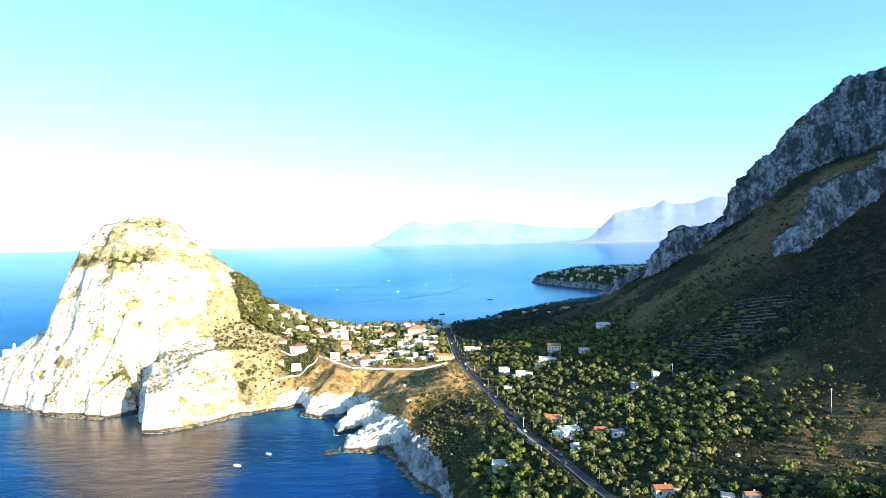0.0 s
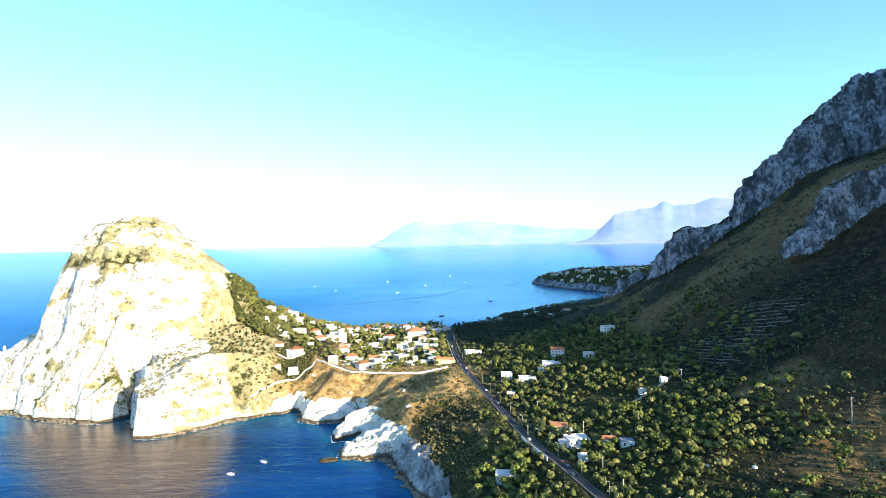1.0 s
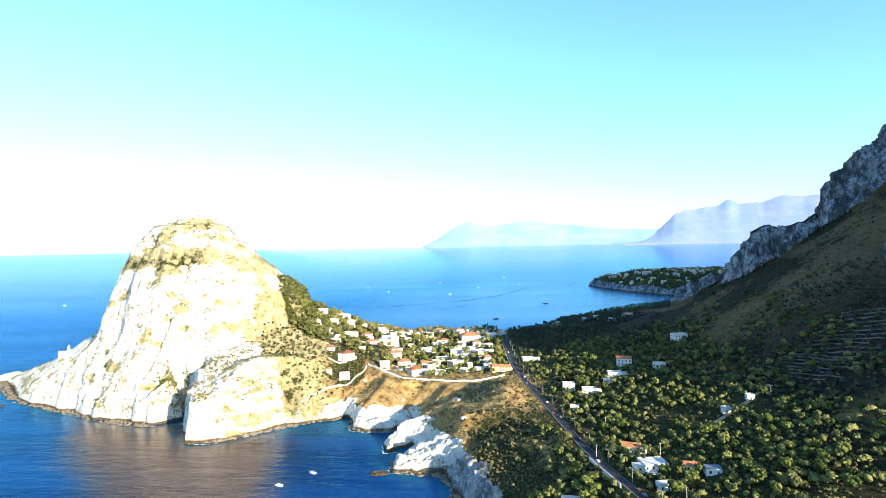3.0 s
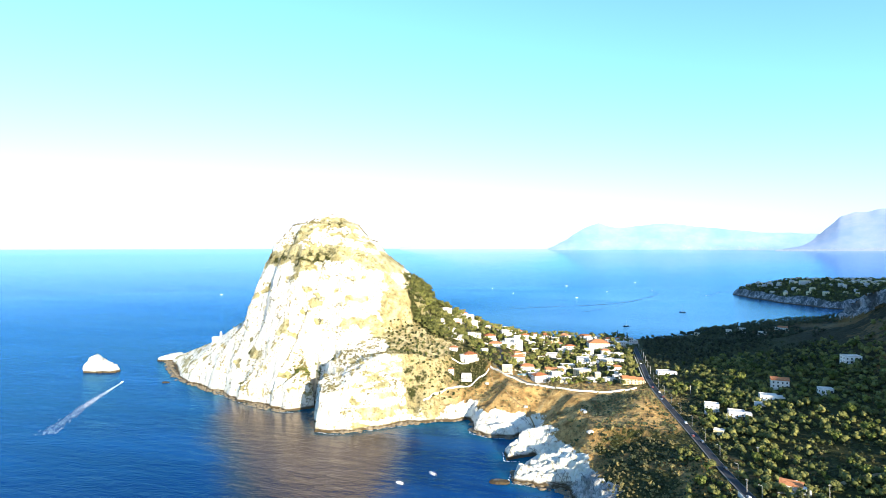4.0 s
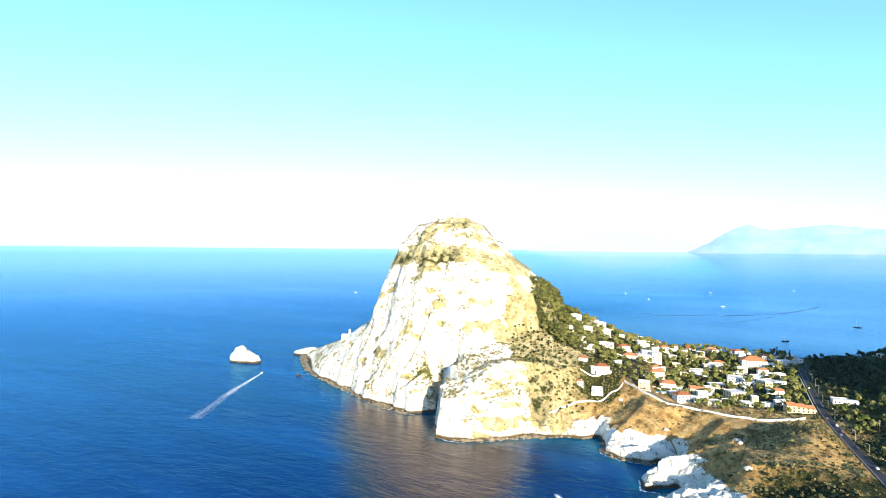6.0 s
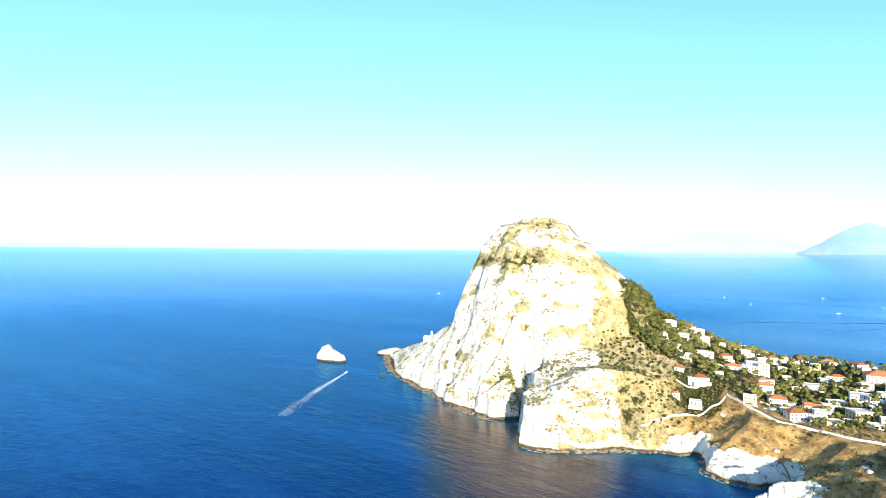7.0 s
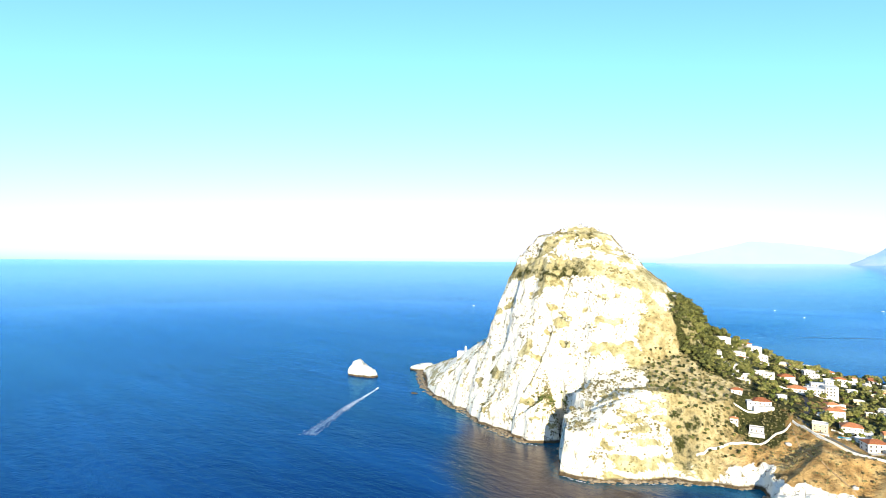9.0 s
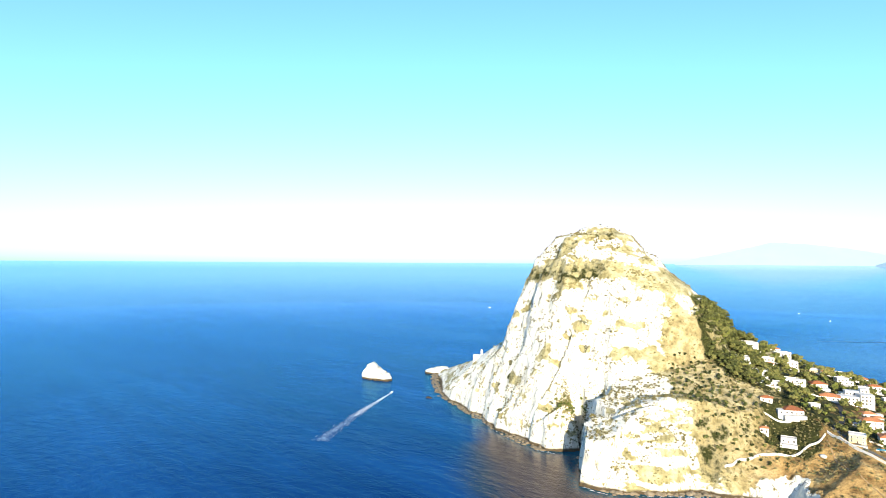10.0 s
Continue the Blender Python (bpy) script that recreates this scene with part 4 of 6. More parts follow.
    if w > 9:
        b = bmesh.new()
        box(b, -w * 0.55, w * 0.55, -d / 2 - 4.5, -d / 2 - 0.003 if storeys < 2 else -d / 2 - 0.004, low, 0.0)
        part("terrace", b, CONCRETE, ob)
    return ob


UPPER_VILLAGE = [(-244, 812, 19, 2, "f"), (-234, 753, 17, 1, "f"), (-220, 794, 13, 2, "f"), (-215, 745, 16, 1, "f"), (-200, 730, 14, 1, "f"), (-219, 850, 15, 2, "f"),
                 (-205, 830, 11, 2, "f"), (-194, 774, 14, 1, "f"), (-178, 809, 14, 1, "h"), (-190, 852, 11, 1, "c"), (-176, 905, 7, 2, "t"), (-165, 850, 11, 2, "f")]
MIDDLE_VILLAGE = [(-158, 925, 12, 2, "h"), (-140, 875, 11, 2, "h"), (-163, 778, 17, 1, "h"), (-133, 771, 11, 1, "h"), (-126, 846, 9, 1, "f"), (-119, 945, 17, 1, "h"),
                  (-99, 898, 10, 2, "c"), (-117, 898, 5, 2, "t"), (-91, 950, 14, 1, "h"), (-62, 957, 16, 1, "h"), (-76, 872, 14, 1, "h"), (-56, 918, 12, 2, "h")]
SHORE_VILLAGE = [(-38, 882, 28, 2, "h"), (-40, 938, 19, 1, "f"), (-22, 915, 15, 1, "h"), (0, 958, 18, 2, "f"), (-6, 893, 16, 2, "f"), (-94, 812, 19, 1, "f"),
                 (-68, 752, 16, 1, "c"), (-21, 791, 18, 1, "f"), (-10, 836, 10, 1, "f"), (-48, 709, 17, 2, "c"), (-92, 675, 15, 2, "h"), (-110, 705, 15, 2, "h")]
LOWER_VILLAGE = [(-126, 735, 15, 2, "h"), (-128, 680, 11, 2, "c"), (-8, 711, 11, 1, "f"), (-37, 680, 10, 1, "f"), (-176, 697, 15, 1, "h"), (-194, 692, 9, 1, "h"),
                 (-172, 668, 11, 1, "f"), (-189, 664, 6.5, 1, "h"), (-48, 840, 11, 2, "f"), (-32, 815, 12, 1, "f"), (-50, 782, 20, 2, "f")]
VALLEY_HOUSES = [(38, 726, 14, 1, "f"), (66, 580, 11, 2, "f"), (82, 564, 12, 1, "f"), (128, 628, 14, 2, "g"), (112, 597, 13, 1, "f"), (102, 579, 8, 1, "f"),
                 (154, 597, 10, 1, "f"), (86, 426, 11, 1, "g"), (92, 398, 15, 1, "f"), (111, 387, 8.5, 1, "g"), (120, 378, 8.5, 1, "d"), (90, 369, 7.5, 1, "f"), (39, 375, 10.5, 1, "c"), (208, 1231, 14, 2, "f"), (233, 1206, 12, 1, "f"), (293, 1300, 16, 1, "g"), (180, 1190, 9, 2, "f"), (120, 1130, 9, 1, "c")]
NEAR_HOUSES = [(41, 312, 9, 2, "d"), (118, 297, 9.5, 1, "g"), (194, 663, 14, 2, "f"), (183, 474, 5.3, 1, "t"), (160, 459, 5.6, 1, "t"), (63, 522, 7, 1, "c"), (154, 275, 7, 1, "g"), (143, 277, 6, 1, "d")]
ROOFS = {"h": "white plastered villa with an orange hipped tile roof", "f": "white flat-roofed villa with a parapet and dark windows", "c": "cream plastered house with a flat pale roof",
         "g": "plastered house with a gabled terracotta tile roof", "d": "low house with a flat blue-grey sheet roof", "t": "small white plastered cube house with a flat roof"}
for rows, group, where in ((UPPER_VILLAGE, "houses on the wooded slope", "among pines"), (MIDDLE_VILLAGE, "houses of the village", "among garden trees"), (SHORE_VILLAGE, "houses of the village", "among garden trees"),
                           (LOWER_VILLAGE, "houses of the village", "near the wall"), (VALLEY_HOUSES, "houses in the valley", "among olives"), (NEAR_HOUSES, "houses in the valley", "among olives")):
    for hx, hy, hw, hs, hr in rows:
        house(hx, hy, hw, hs, hr, ROOFS[hr] + " " + where, group, turn=None if hx < 25 else random.Random(int(hx + hy)).uniform(10, 40) - 30)


# small houses and outbuildings between the villas
more = random.Random(77)
tries = 0
while tries < 900 and len(HOUSES) < 118:
    tries += 1
    hx, hy = more.uniform(-238, -6), more.uniform(668, 955)
    if hy < np.interp(hx, [-240, -150, -60, 0], [760, 705, 668, 672]) or hx + 0.35 * (hy - 760) < -225:
        continue
    hw = more.choice((6, 7, 8, 9, 11, 12))
    if any(math.hypot(hx - a, hy - c) < e + hw * 0.62 + 1.5 for a, c, e in HOUSES) or land_z(hx, hy) < 20 or to_line(np.array([hx]), np.array([hy]), ROAD)[0][0] < 14:
        continue
    if min(to_segment(hx, hy, (-142, 712), (-172, 816))[0], to_segment(hx, hy, (-30, 700), (-36, 792))[0]) < hw * 0.6 + 3:
        continue
    hr = more.choice("hhffctcg")
    house(hx, hy, hw, more.choice((1, 1, 2)) if hr != "t" else 1, hr, ROOFS[hr] + " among garden trees", "houses of the village")


def apartment_block(x, y):
    """The large white stepped building in the middle of the village."""
    z = land_z(x, y)
    ob = thing("apartment_building", pose(x, y, z, 0, 0, 24), "large stepped white building of several flat-roofed blocks in the village", "building")
    HOUSES.append((x, y, 16))
    for k, (x0, x1, y0, y1, h) in enumerate(((-13, 3, -7, 4, 6.6), (3.02, 14, -9, 2, 9.6), (-6, 6, 4.02, 11, 10.2), (6.02, 13, 2.02, 9, 13.0))):
        b = bmesh.new()
        box(b, x0, x1, y0, y1, -6, h)
        block = part("block", b, WHITE, ob)
        b = bmesh.new()
        box(b, x0 - 0.15, x1 + 0.15, y0 - 0.15, y1 + 0.15, h, h + 0.2)
        part("roof", b, FLATROOF, block)
        for f in range(int(h / 3.1)):
            for j in range(int((x1 - x0) / 3)):
                window(WINDOW_BROWN, ob, pose(x0 + 1.5 + 3 * j, y0, 3.1 * f + 1.0))
    b = bmesh.new()
    box(b, 3, 14, -9.6, -9.004, 3.0, 3.9)
    part("balcony", b, GREYWALL, ob)


apartment_block(-147, 800)


def red_terrace(x, y, turn, count, w, label):
    """A row of joined houses whose tiled roofs step down."""
    z = land_z(x, y)
    ob = thing("terraced_house", pose(x, y, z, 0, 0, turn), label, "house")
    HOUSES.append((x, y, w * count * 0.55))
    for k in range(count):
        cx, h = (k - (count - 1) / 2) * w, 6.0 - 0.9 * k
        b = bmesh.new()
        box(b, cx - w / 2 + 0.003, cx + w / 2 - 0.003, -4.5, 4.5, -3, h)
        wall = part("wall", b, CREAM, ob)
        b = bmesh.new()
        tiled_roof(b, w - 0.9, 9, h, 0.45, 1, 0.44)
        bmesh.ops.translate(b, verts=b.verts, vec=(cx, 0, 0))
        part("roof", b, TILES, wall)
        for f in range(2):
            for j in (-0.25, 0.25):
                window(WINDOW_BROWN, ob, pose(cx + j * w, -4.5, 0.9 + 2.6 * f))


red_terrace(-80, 712, 20, 3, 7.0, "row of three cream houses with stepped orange tile roofs")
red_terrace(4, 676, 18, 3, 7.5, "long low house with stepped bright orange tile roofs beside the road")


# ---------- road, walls, poles, cars ----------
def smooth_line(pts, step=4.0):
    """Points at even steps along a line rounded at its corners, with headings."""
    p = np.array(pts, float)
    for _ in range(3):
        q = [p[0]]
        for a, b in zip(p, p[1:]):
            q += [0.75 * a + 0.25 * b, 0.25 * a + 0.75 * b]
        p = np.array(q + [p[-1]])
    s = np.concatenate([[0], np.cumsum(np.hypot(*np.diff(p[:, :2], axis=0).T))])
    t = np.arange(0, s[-1], step)
    out = np.stack([np.interp(t, s, p[:, k]) for k in range(p.shape[1])], 1)
    g = np.gradient(out[:, :2], axis=0)
    return out, g / np.linalg.norm(g, axis=1)[:, None]


def strip(b, pts, ways, off0, off1, z0, z1, zs):
    """A band along a line between two offsets, with an upper face and sides."""
    side = np.stack([ways[:, 1], -ways[:, 0]], 1)
    rows = []
    for p, s, z in zip(pts, side, zs):
        a, c = p[:2] + s * off0, p[:2] + s * off1
        rows.append([b.verts.new((a[0], a[1], z + z0)), b.verts.new((a[0], a[1], z + z1)), b.verts.new((c[0], c[1], z + z1)), b.verts.new((c[0], c[1], z + z0))])
    for r0, r1 in zip(rows, rows[1:]):
        for k in range(3):
            b.faces.new((r0[k], r0[k + 1], r1[k + 1], r1[k]))
    b.faces.new(rows[0][::-1]), b.faces.new(rows[-1])
    bmesh.ops.recalc_face_normals(b, faces=b.faces)


def lay(name, mat, pts, off0, off1, z0, z1, label, category, kind="structure", zs=None, step=4.0):
    p, w = smooth_line(pts, step)
    b = bmesh.new()
    strip(b, p, w, off0, off1, z0, z1, soil(p[:, 0], p[:, 1])[0] if zs is None else p[:, 2])
    me = bpy.data.meshes.new(name)
    b.to_mesh(me)
    b.free()
    me.materials.append(mat)
    return tagged(new(name, me), label, category, kind=kind)


lay("road", ASPHALT, ROAD, -2.4, 2.4, -0.6, 0.30, "straight grey asphalt road through the valley", "road", zs=1)
lay("kerb", KERB, ROAD, -2.7, -2.41, -0.6, 0.45, "pale kerb along the asphalt road", "kerb", zs=1)
lay("pavement", KERB, ROAD, 2.41, 3.2, -0.6, 0.45, "narrow pavement beside the road", "pavement", zs=1)
ROADSIDE, ROADWAY = smooth_line(ROAD, 1.0)
lay("roadside_wall", STONEWALL, [(p[0] + w[1] * 5.5, p[1] - w[0] * 5.5, 0) for p, w in zip(ROADSIDE[150:360:30], ROADWAY[150:360:30])], -0.2, 0.2, -0.6, 1.3,
    "low pale stone wall beside the road", "wall")
lay("white_wall", STONEWALL, [(p[0] + w[1] * 5.7, p[1] - w[0] * 5.7, 0) for p, w in zip(ROADSIDE[598:645:11], ROADWAY[598:645:11])], -0.2, 0.2, -0.6, 2.4, "white garden wall beside the road", "wall")
lay("headland_wall", STONEWALL, [(-204, 614, 0), (-190, 640, 0), (-175, 652, 0), (-162, 659, 0), (-152, 674, 0), (-148, 683, 0)], -0.4, 0.4, -0.6, 1.6,
    "white lime-washed wall curving along the headland's foot", "wall")
lay("promenade_wall", STONEWALL, [(-148, 683, 0), (-129, 668, 0), (-104, 655, 0), (-81, 648, 0), (-60, 640, 0), (-40, 634, 0), (-19, 634, 0), (0, 642, 0), (9, 652, 0)], -0.45, 0.45, -0.6, 1.7,
    "low white wall along the edge of the village", "wall")
lay("lane", KERB, [(-146, 690, 0), (-128, 676, 0), (-104, 661, 0), (-81, 654, 0), (-60, 646, 0), (-40, 640, 0), (-19, 640, 0), (4, 650, 0)], -1.5, 1.5, -0.6, 0.25, "pale lane behind the low wall", "road")
lay("village_street", ASPHALT, [(-146, 690, 0), (-142, 712, 0), (-152, 762, 0), (-172, 816, 0)], -2.2, 2.2, -0.8, 0.35, "narrow village street", "road")
lay("shore_street", ASPHALT, [(-30, 700, 0), (-36, 792, 0), (-20, 870, 0), (8, 900, 0)], -2.0, 2.0, -0.8, 0.3, "narrow village street", "road")
lay("dirt_path", plain_material("dry_earth_path", (0.24, 0.15, 0.07), (0.42, 0.30, 0.16)), [(-147, 676, 0), (-128, 640, 0), (-104, 622, 0), (-72, 600, 0), (-48, 570, 0)], -0.6, 0.6, -0.5, 0.15, "trodden dry earth path above the cove", "path")
lay("field_track", plain_material("orchard_earth", (0.26, 0.17, 0.09), (0.42, 0.31, 0.18)), [(112, 430, 0), (140, 440, 0), (170, 462, 0), (205, 492, 0)], -1.6, 1.6, -0.5, 0.2, "bare earth track between orchard plots", "path")


def lamp_post():
    ob = thing("street_lamp", Matrix(), "tall galvanised street lamp beside the valley road", "lamp", "street lamps along the road")
    b = bmesh.new()
    tube(b, (0, 0, -0.5), (0, 0, 8.0), 0.15, 0.10, 8)
    part("pole", b, METAL, ob)
    b = bmesh.new()
    tube(b, (0, 0, 7.9), (-1.5, 0, 8.4), 0.07, 0.06, 6)
    part("arm", b, METAL, ob)
    b = bmesh.new()
    box(b, -2.1, -1.4, -0.18, 0.18, 8.32, 8.5, bevel=0.05)
    part("lamp_head", b, HULL, ob)
    return ob


def heading_pose(i, off, turn=0.0, up=0.42):
    p, w = ROADSIDE[i], ROADWAY[i]
    return pose(p[0] + w[1] * off, p[1] - w[0] * off, p[2] + up, 0, 0, math.degrees(math.atan2(w[1], w[0])) + 90 + turn)


first = lamp_post()
first.matrix_basis = heading_pose(60, -4.6, 0)
for i in range(92, len(ROADSIDE) - 20, 32):
    copy_thing(first, heading_pose(i, -4.6, 0))


def utility_pole(x, y, h, label):
    ob = thing("utility_pole", pose(x, y, soil(x, y)[0].item()), label, "pole", "wooden poles in the valley")
    b = bmesh.new()
    tube(b, (0, 0, -0.8), (0, 0, h), 0.20, 0.14, 8)
    part("post", b, CONCRETE, ob)
    b = bmesh.new()
    box(b, -0.9, 0.9, -0.06, 0.06, h - 0.7, h - 0.55)
    part("crossbar", b, METAL, ob)


for px, py, ph in ((237, 336, 15), (196, 470, 9), (72, 545, 9), (78, 470, 9), (100, 410, 9), (96, 350, 9), (62, 420, 8), (98, 318, 9), (56, 640, 8)):
    utility_pole(px, py, ph, "pale concrete utility pole standing among scrub")


def car_template(paint):
    ob = thing("car", Matrix(), "small parked car beside the valley road", "car", "cars parked along the road")
    b = bmesh.new()
    prof = [(-2.0, 0.35), (-2.05, 0.8), (-1.75, 0.95), (-1.35, 1.42), (0.35, 1.45), (1.05, 0.98), (1.95, 0.82), (2.05, 0.4)]
    vs = [[b.verts.new((px, s * (0.82 if pz < 1.1 else 0.68), pz)) for px, pz in prof] for s in (-1, 1)]
    for k in range(len(prof)):
        j = (k + 1) % len(prof)
        b.faces.new((vs[0][k], vs[0][j], vs[1][j], vs[1][k]))
    b.faces.new(vs[0][::-1]), b.faces.new(vs[1])
    bmesh.ops.recalc_face_normals(b, faces=b.faces)
    bmesh.ops.bevel(b, geom=b.edges[:], offset=0.05, segments=1, affect="EDGES")
    part("body", b, paint, ob)
    b = bmesh.new()
    box(b, -1.25, 0.30, -0.79, 0.79, 1.0, 1.36)
    part("side_window", b, GLASS, ob)
    for sx in (-1.25, 1.25):
        for sy in (-0.78, 0.78):
            b = bmesh.new()
            tube(b, (sx, sy - 0.1, 0.32), (sx, sy + 0.1, 0.32), 0.32, 0.32, 12)
            wheel = part("wheel", b, RUBBER, ob)
            b = bmesh.new()
            tube(b, (sx, sy - 0.105, 0.32), (sx, sy + 0.105, 0.32), 0.18, 0.18, 8)
            part("rim", b, METAL, wheel)
    return ob


PAINTS = [plain_material("car_paint", c, tuple(1.3 * v for v in c), 0.3, spec=0.6) for c in ((0.55, 0.55, 0.54), (0.03, 0.035, 0.04), (0.10, 0.12, 0.16), (0.16, 0.05, 0.04))]
CARS = [car_template(p) for p in PAINTS]
spots = [230, 300, 308, 352, 372, 390, 400, 431, 470, 500, 512, 560, 602, 648, 655, 668]
for k, i in enumerate(spots):
    m = heading_pose(min(i, len(ROADSIDE) - 3), -1.55 if k % 3 else 1.55, 90, 0.31)
    if k < 4:
        CARS[k].matrix_basis = m
    else:
        copy_thing(CARS[(k * 7) % 4], m)

# low garden walls below some of the villas
for gx, gy, gl, gt in ((-244, 800, 26, 30), (-215, 735, 24, 25), (-200, 720, 20, 20), (-163, 768, 26, 28), (-126, 722, 22, 18), (-110, 692, 24, 15), (-92, 800, 26, 20), (-68, 740, 24, 12), (-48, 697, 24, 10),
                       (-21, 780, 24, 8), (-50, 768, 30, 12), (-100, 885, 22, 20), (-40, 866, 34, 10), (-140, 862, 18, 26), (-180, 684, 30, 35)):
    gc, gs = math.cos(radians(gt)), math.sin(radians(gt))
    lay("garden_wall", STONEWALL, [(gx + gc * q, gy + gs * q, 0) for q in np.linspace(-gl / 2, gl / 2, 5)], -0.2, 0.2, -0.8, 1.3, "low white garden wall below a villa", "wall")

# pool and its paving
b = bmesh.new()
box(b, -5, 5, -3, 3, -1.0, 0.25)
box(b, -4.2, 4.2, -2.2, 2.2, 0.254, 0.30, 1)
me = bpy.data.meshes.new("swimming_pool")
b.to_mesh(me)
b.free()
me.materials.append(CONCRETE), me.materials.append(POOL)
pool = tagged(new("swimming_pool", me), "small bright blue garden pool with pale paving", "pool")
pool.matrix_basis = pose(-112, 681, land_z(-112, 681) + 0.4, 0, 0, 15)


# ---------- rocks, stack, lighthouse ----------
def rock_mesh(seed, sx, sy, sz, rough=0.30, squash=0.0):
    r = fbm(ICO_V[:, 0] * 1.5 + seed, ICO_V[:, 1] * 1.5, ICO_V[:, 2] * 1.5, 1.0, 3, seed)
    v = ICO_V * (1 + rough * r)[:, None] * np.array([sx, sy, sz])
    return v


def fine_ico(levels):
    b = bmesh.new()
    bmesh.ops.create_icosphere(b, subdivisions=levels, radius=1)
    v, f = np.array([x.co[:] for x in b.verts]), np.array([[x.index for x in q.verts] for q in b.faces])
    b.free()
    return v, f


FINE_V, FINE_F = fine_ico(5)


def sea_rock(name, x, y, lumps, label, seed):
    """A rock that stands in the sea; lumps: half length, half width, heights along it."""
    sx, sy, tops = lumps
    u = np.sign(FINE_V) * np.abs(FINE_V) ** 0.8
    height = np.interp(u[:, 0], np.linspace(-1, 1, len(tops)), tops)
    v = u * np.stack([np.full(len(u), sx), np.full(len(u), sy), height], 1)
    v = v + FINE_V * (2.0 * ridged(v[:, 0] + seed * 9, v[:, 1], v[:, 2] * 0.7, 12, 4, seed) - 1.0 + 1.2 * fbm(v[:, 0], v[:, 1], v[:, 2], 4, 2, seed))[:, None] * min(1.0, max(tops) / 12)
    me = array_mesh(name, v, FINE_F, [GROUND])
    for key, val in (("rock", 0.9), ("green", 0.1), ("burnt", 0.0), ("weathered", 0.0), ("straw", 1.0)):
        at = me.attributes.new(key, "FLOAT", "POINT")
        at.data.foreach_set("value", np.full(len(me.vertices), val, np.float32))
    me.polygons.foreach_set("use_smooth", np.ones(len(me.polygons), bool))
    ob = new(name, me)
    ob.matrix_basis = pose(x, y, 0, 0, 0, 12)
    return tagged(ob, label, "rock")


sea_rock("rock_islet", -734, 696, (26, 12, (22, 25, 24, 16, 13, 11, 5)), "pale limestone sea stack standing in deep blue water", 3)
sea_rock("shoal_rock", -591, 668, (5, 3, (1.2, 1.6, 1.0)), "low brown rock awash in the sea", 5)
sea_rock("shore_rock", -96, 484, (8, 4, (1.5, 2.0, 1.8)), "low brown rock ledge at the waterline", 7)
sea_rock("shore_rock", -698, 794, (22, 12, (7, 10, 13)), "rounded pale limestone rock at the headland's tip", 8)


WETROCK = plain_material("wet_brown_rock", (0.07, 0.055, 0.035), (0.27, 0.22, 0.15), 0.6, size=1.2, strength=0.8, dist=0.3)


def tidal_rocks(line, count, reach, seed, label):
    """Broken rocks along a stretch of shore, half awash, in one sheet."""
    r = np.random.default_rng(seed)
    p, w = smooth_line([(a, c, 0) for a, c in line], 1.0)
    vs, fs, n = [], [], 0
    for _ in range(count):
        k = int(r.integers(0, len(p)))
        off = reach * (r.random() ** 1.8) - 2.5
        c = p[k, :2] + np.array([w[k, 1], -w[k, 0]]) * off + r.normal(0, 1.2, 2)
        size = r.uniform(0.8, 2.6) * (1.25 - 0.6 * max(off, 0) / reach)
        v = ICO1_V * (1 + 0.22 * r.normal(size=(len(ICO1_V), 1))) * np.array([size * r.uniform(0.9, 1.8), size, size * r.uniform(0.45, 0.8)])
        vs.append(v + np.array([c[0], c[1], r.uniform(-0.2, 0.5)]))
        fs.append(ICO1_F + n)
        n += len(v)
    tagged(new("tidal_rocks", array_mesh("tidal_rocks", np.concatenate(vs), np.concatenate(fs), [WETROCK])), label, "rocks", kind="stuff")


tidal_rocks([(-700, 790), (-640, 728), (-575, 683), (-488, 646), (-415, 612), (-361, 598)], 420, 9, 31, "brown broken rocks awash at the foot of the headland")
tidal_rocks([(-326, 606), (-290, 551), (-264, 552), (-226, 588), (-188, 618), (-168, 625)], 230, 5, 32, "brown broken rocks awash at the foot of the headland")
tidal_rocks([(-151, 616), (-146, 592), (-127, 583), (-103, 587)], 60, 4, 33, "brown broken rocks at the foot of the cove's knob")
tidal_rocks([(-88, 508), (-88, 488), (-65, 485), (-45, 486), (-37, 458), (-23, 424), (-8, 398)], 130, 7, 34, "brown broken rocks below the slabs of the cove")


def lighthouse(x, y):
    z = land_z(x, y)
    ob = thing("lighthouse", pose(x, y, z, 0, 0, 30), "small white lighthouse with a square keeper's house on the headland", "lighthouse")
    b = bmesh.new()
    box(b, -6, 3, -4, 4, -5, 5.0)
    part("keepers_house", b, WHITE, ob)
    b = bmesh.new()
    tube(b, (5.5, 0, -5), (5.5, 0, 9.5), 2.0, 1.6, 12)
    tower = part("tower", b, WHITE, ob)
    b = bmesh.new()
    tube(b, (5.5, 0, 9.5), (5.5, 0, 9.8), 2.2, 2.2, 12)
    part("gallery", b, CONCRETE, tower)
    b = bmesh.new()
    tube(b, (5.5, 0, 9.8), (5.5, 0, 11.6), 1.1, 1.1, 10)
    tube(b, (5.5, 0, 11.6), (5.5, 0, 12.6), 1.3, 0.1, 10)
    part("lantern", b, HULL, tower)
    for k in (-4, -1):
        window(WINDOW, ob, pose(k, -4, 1.2))


lighthouse(-566, 738)


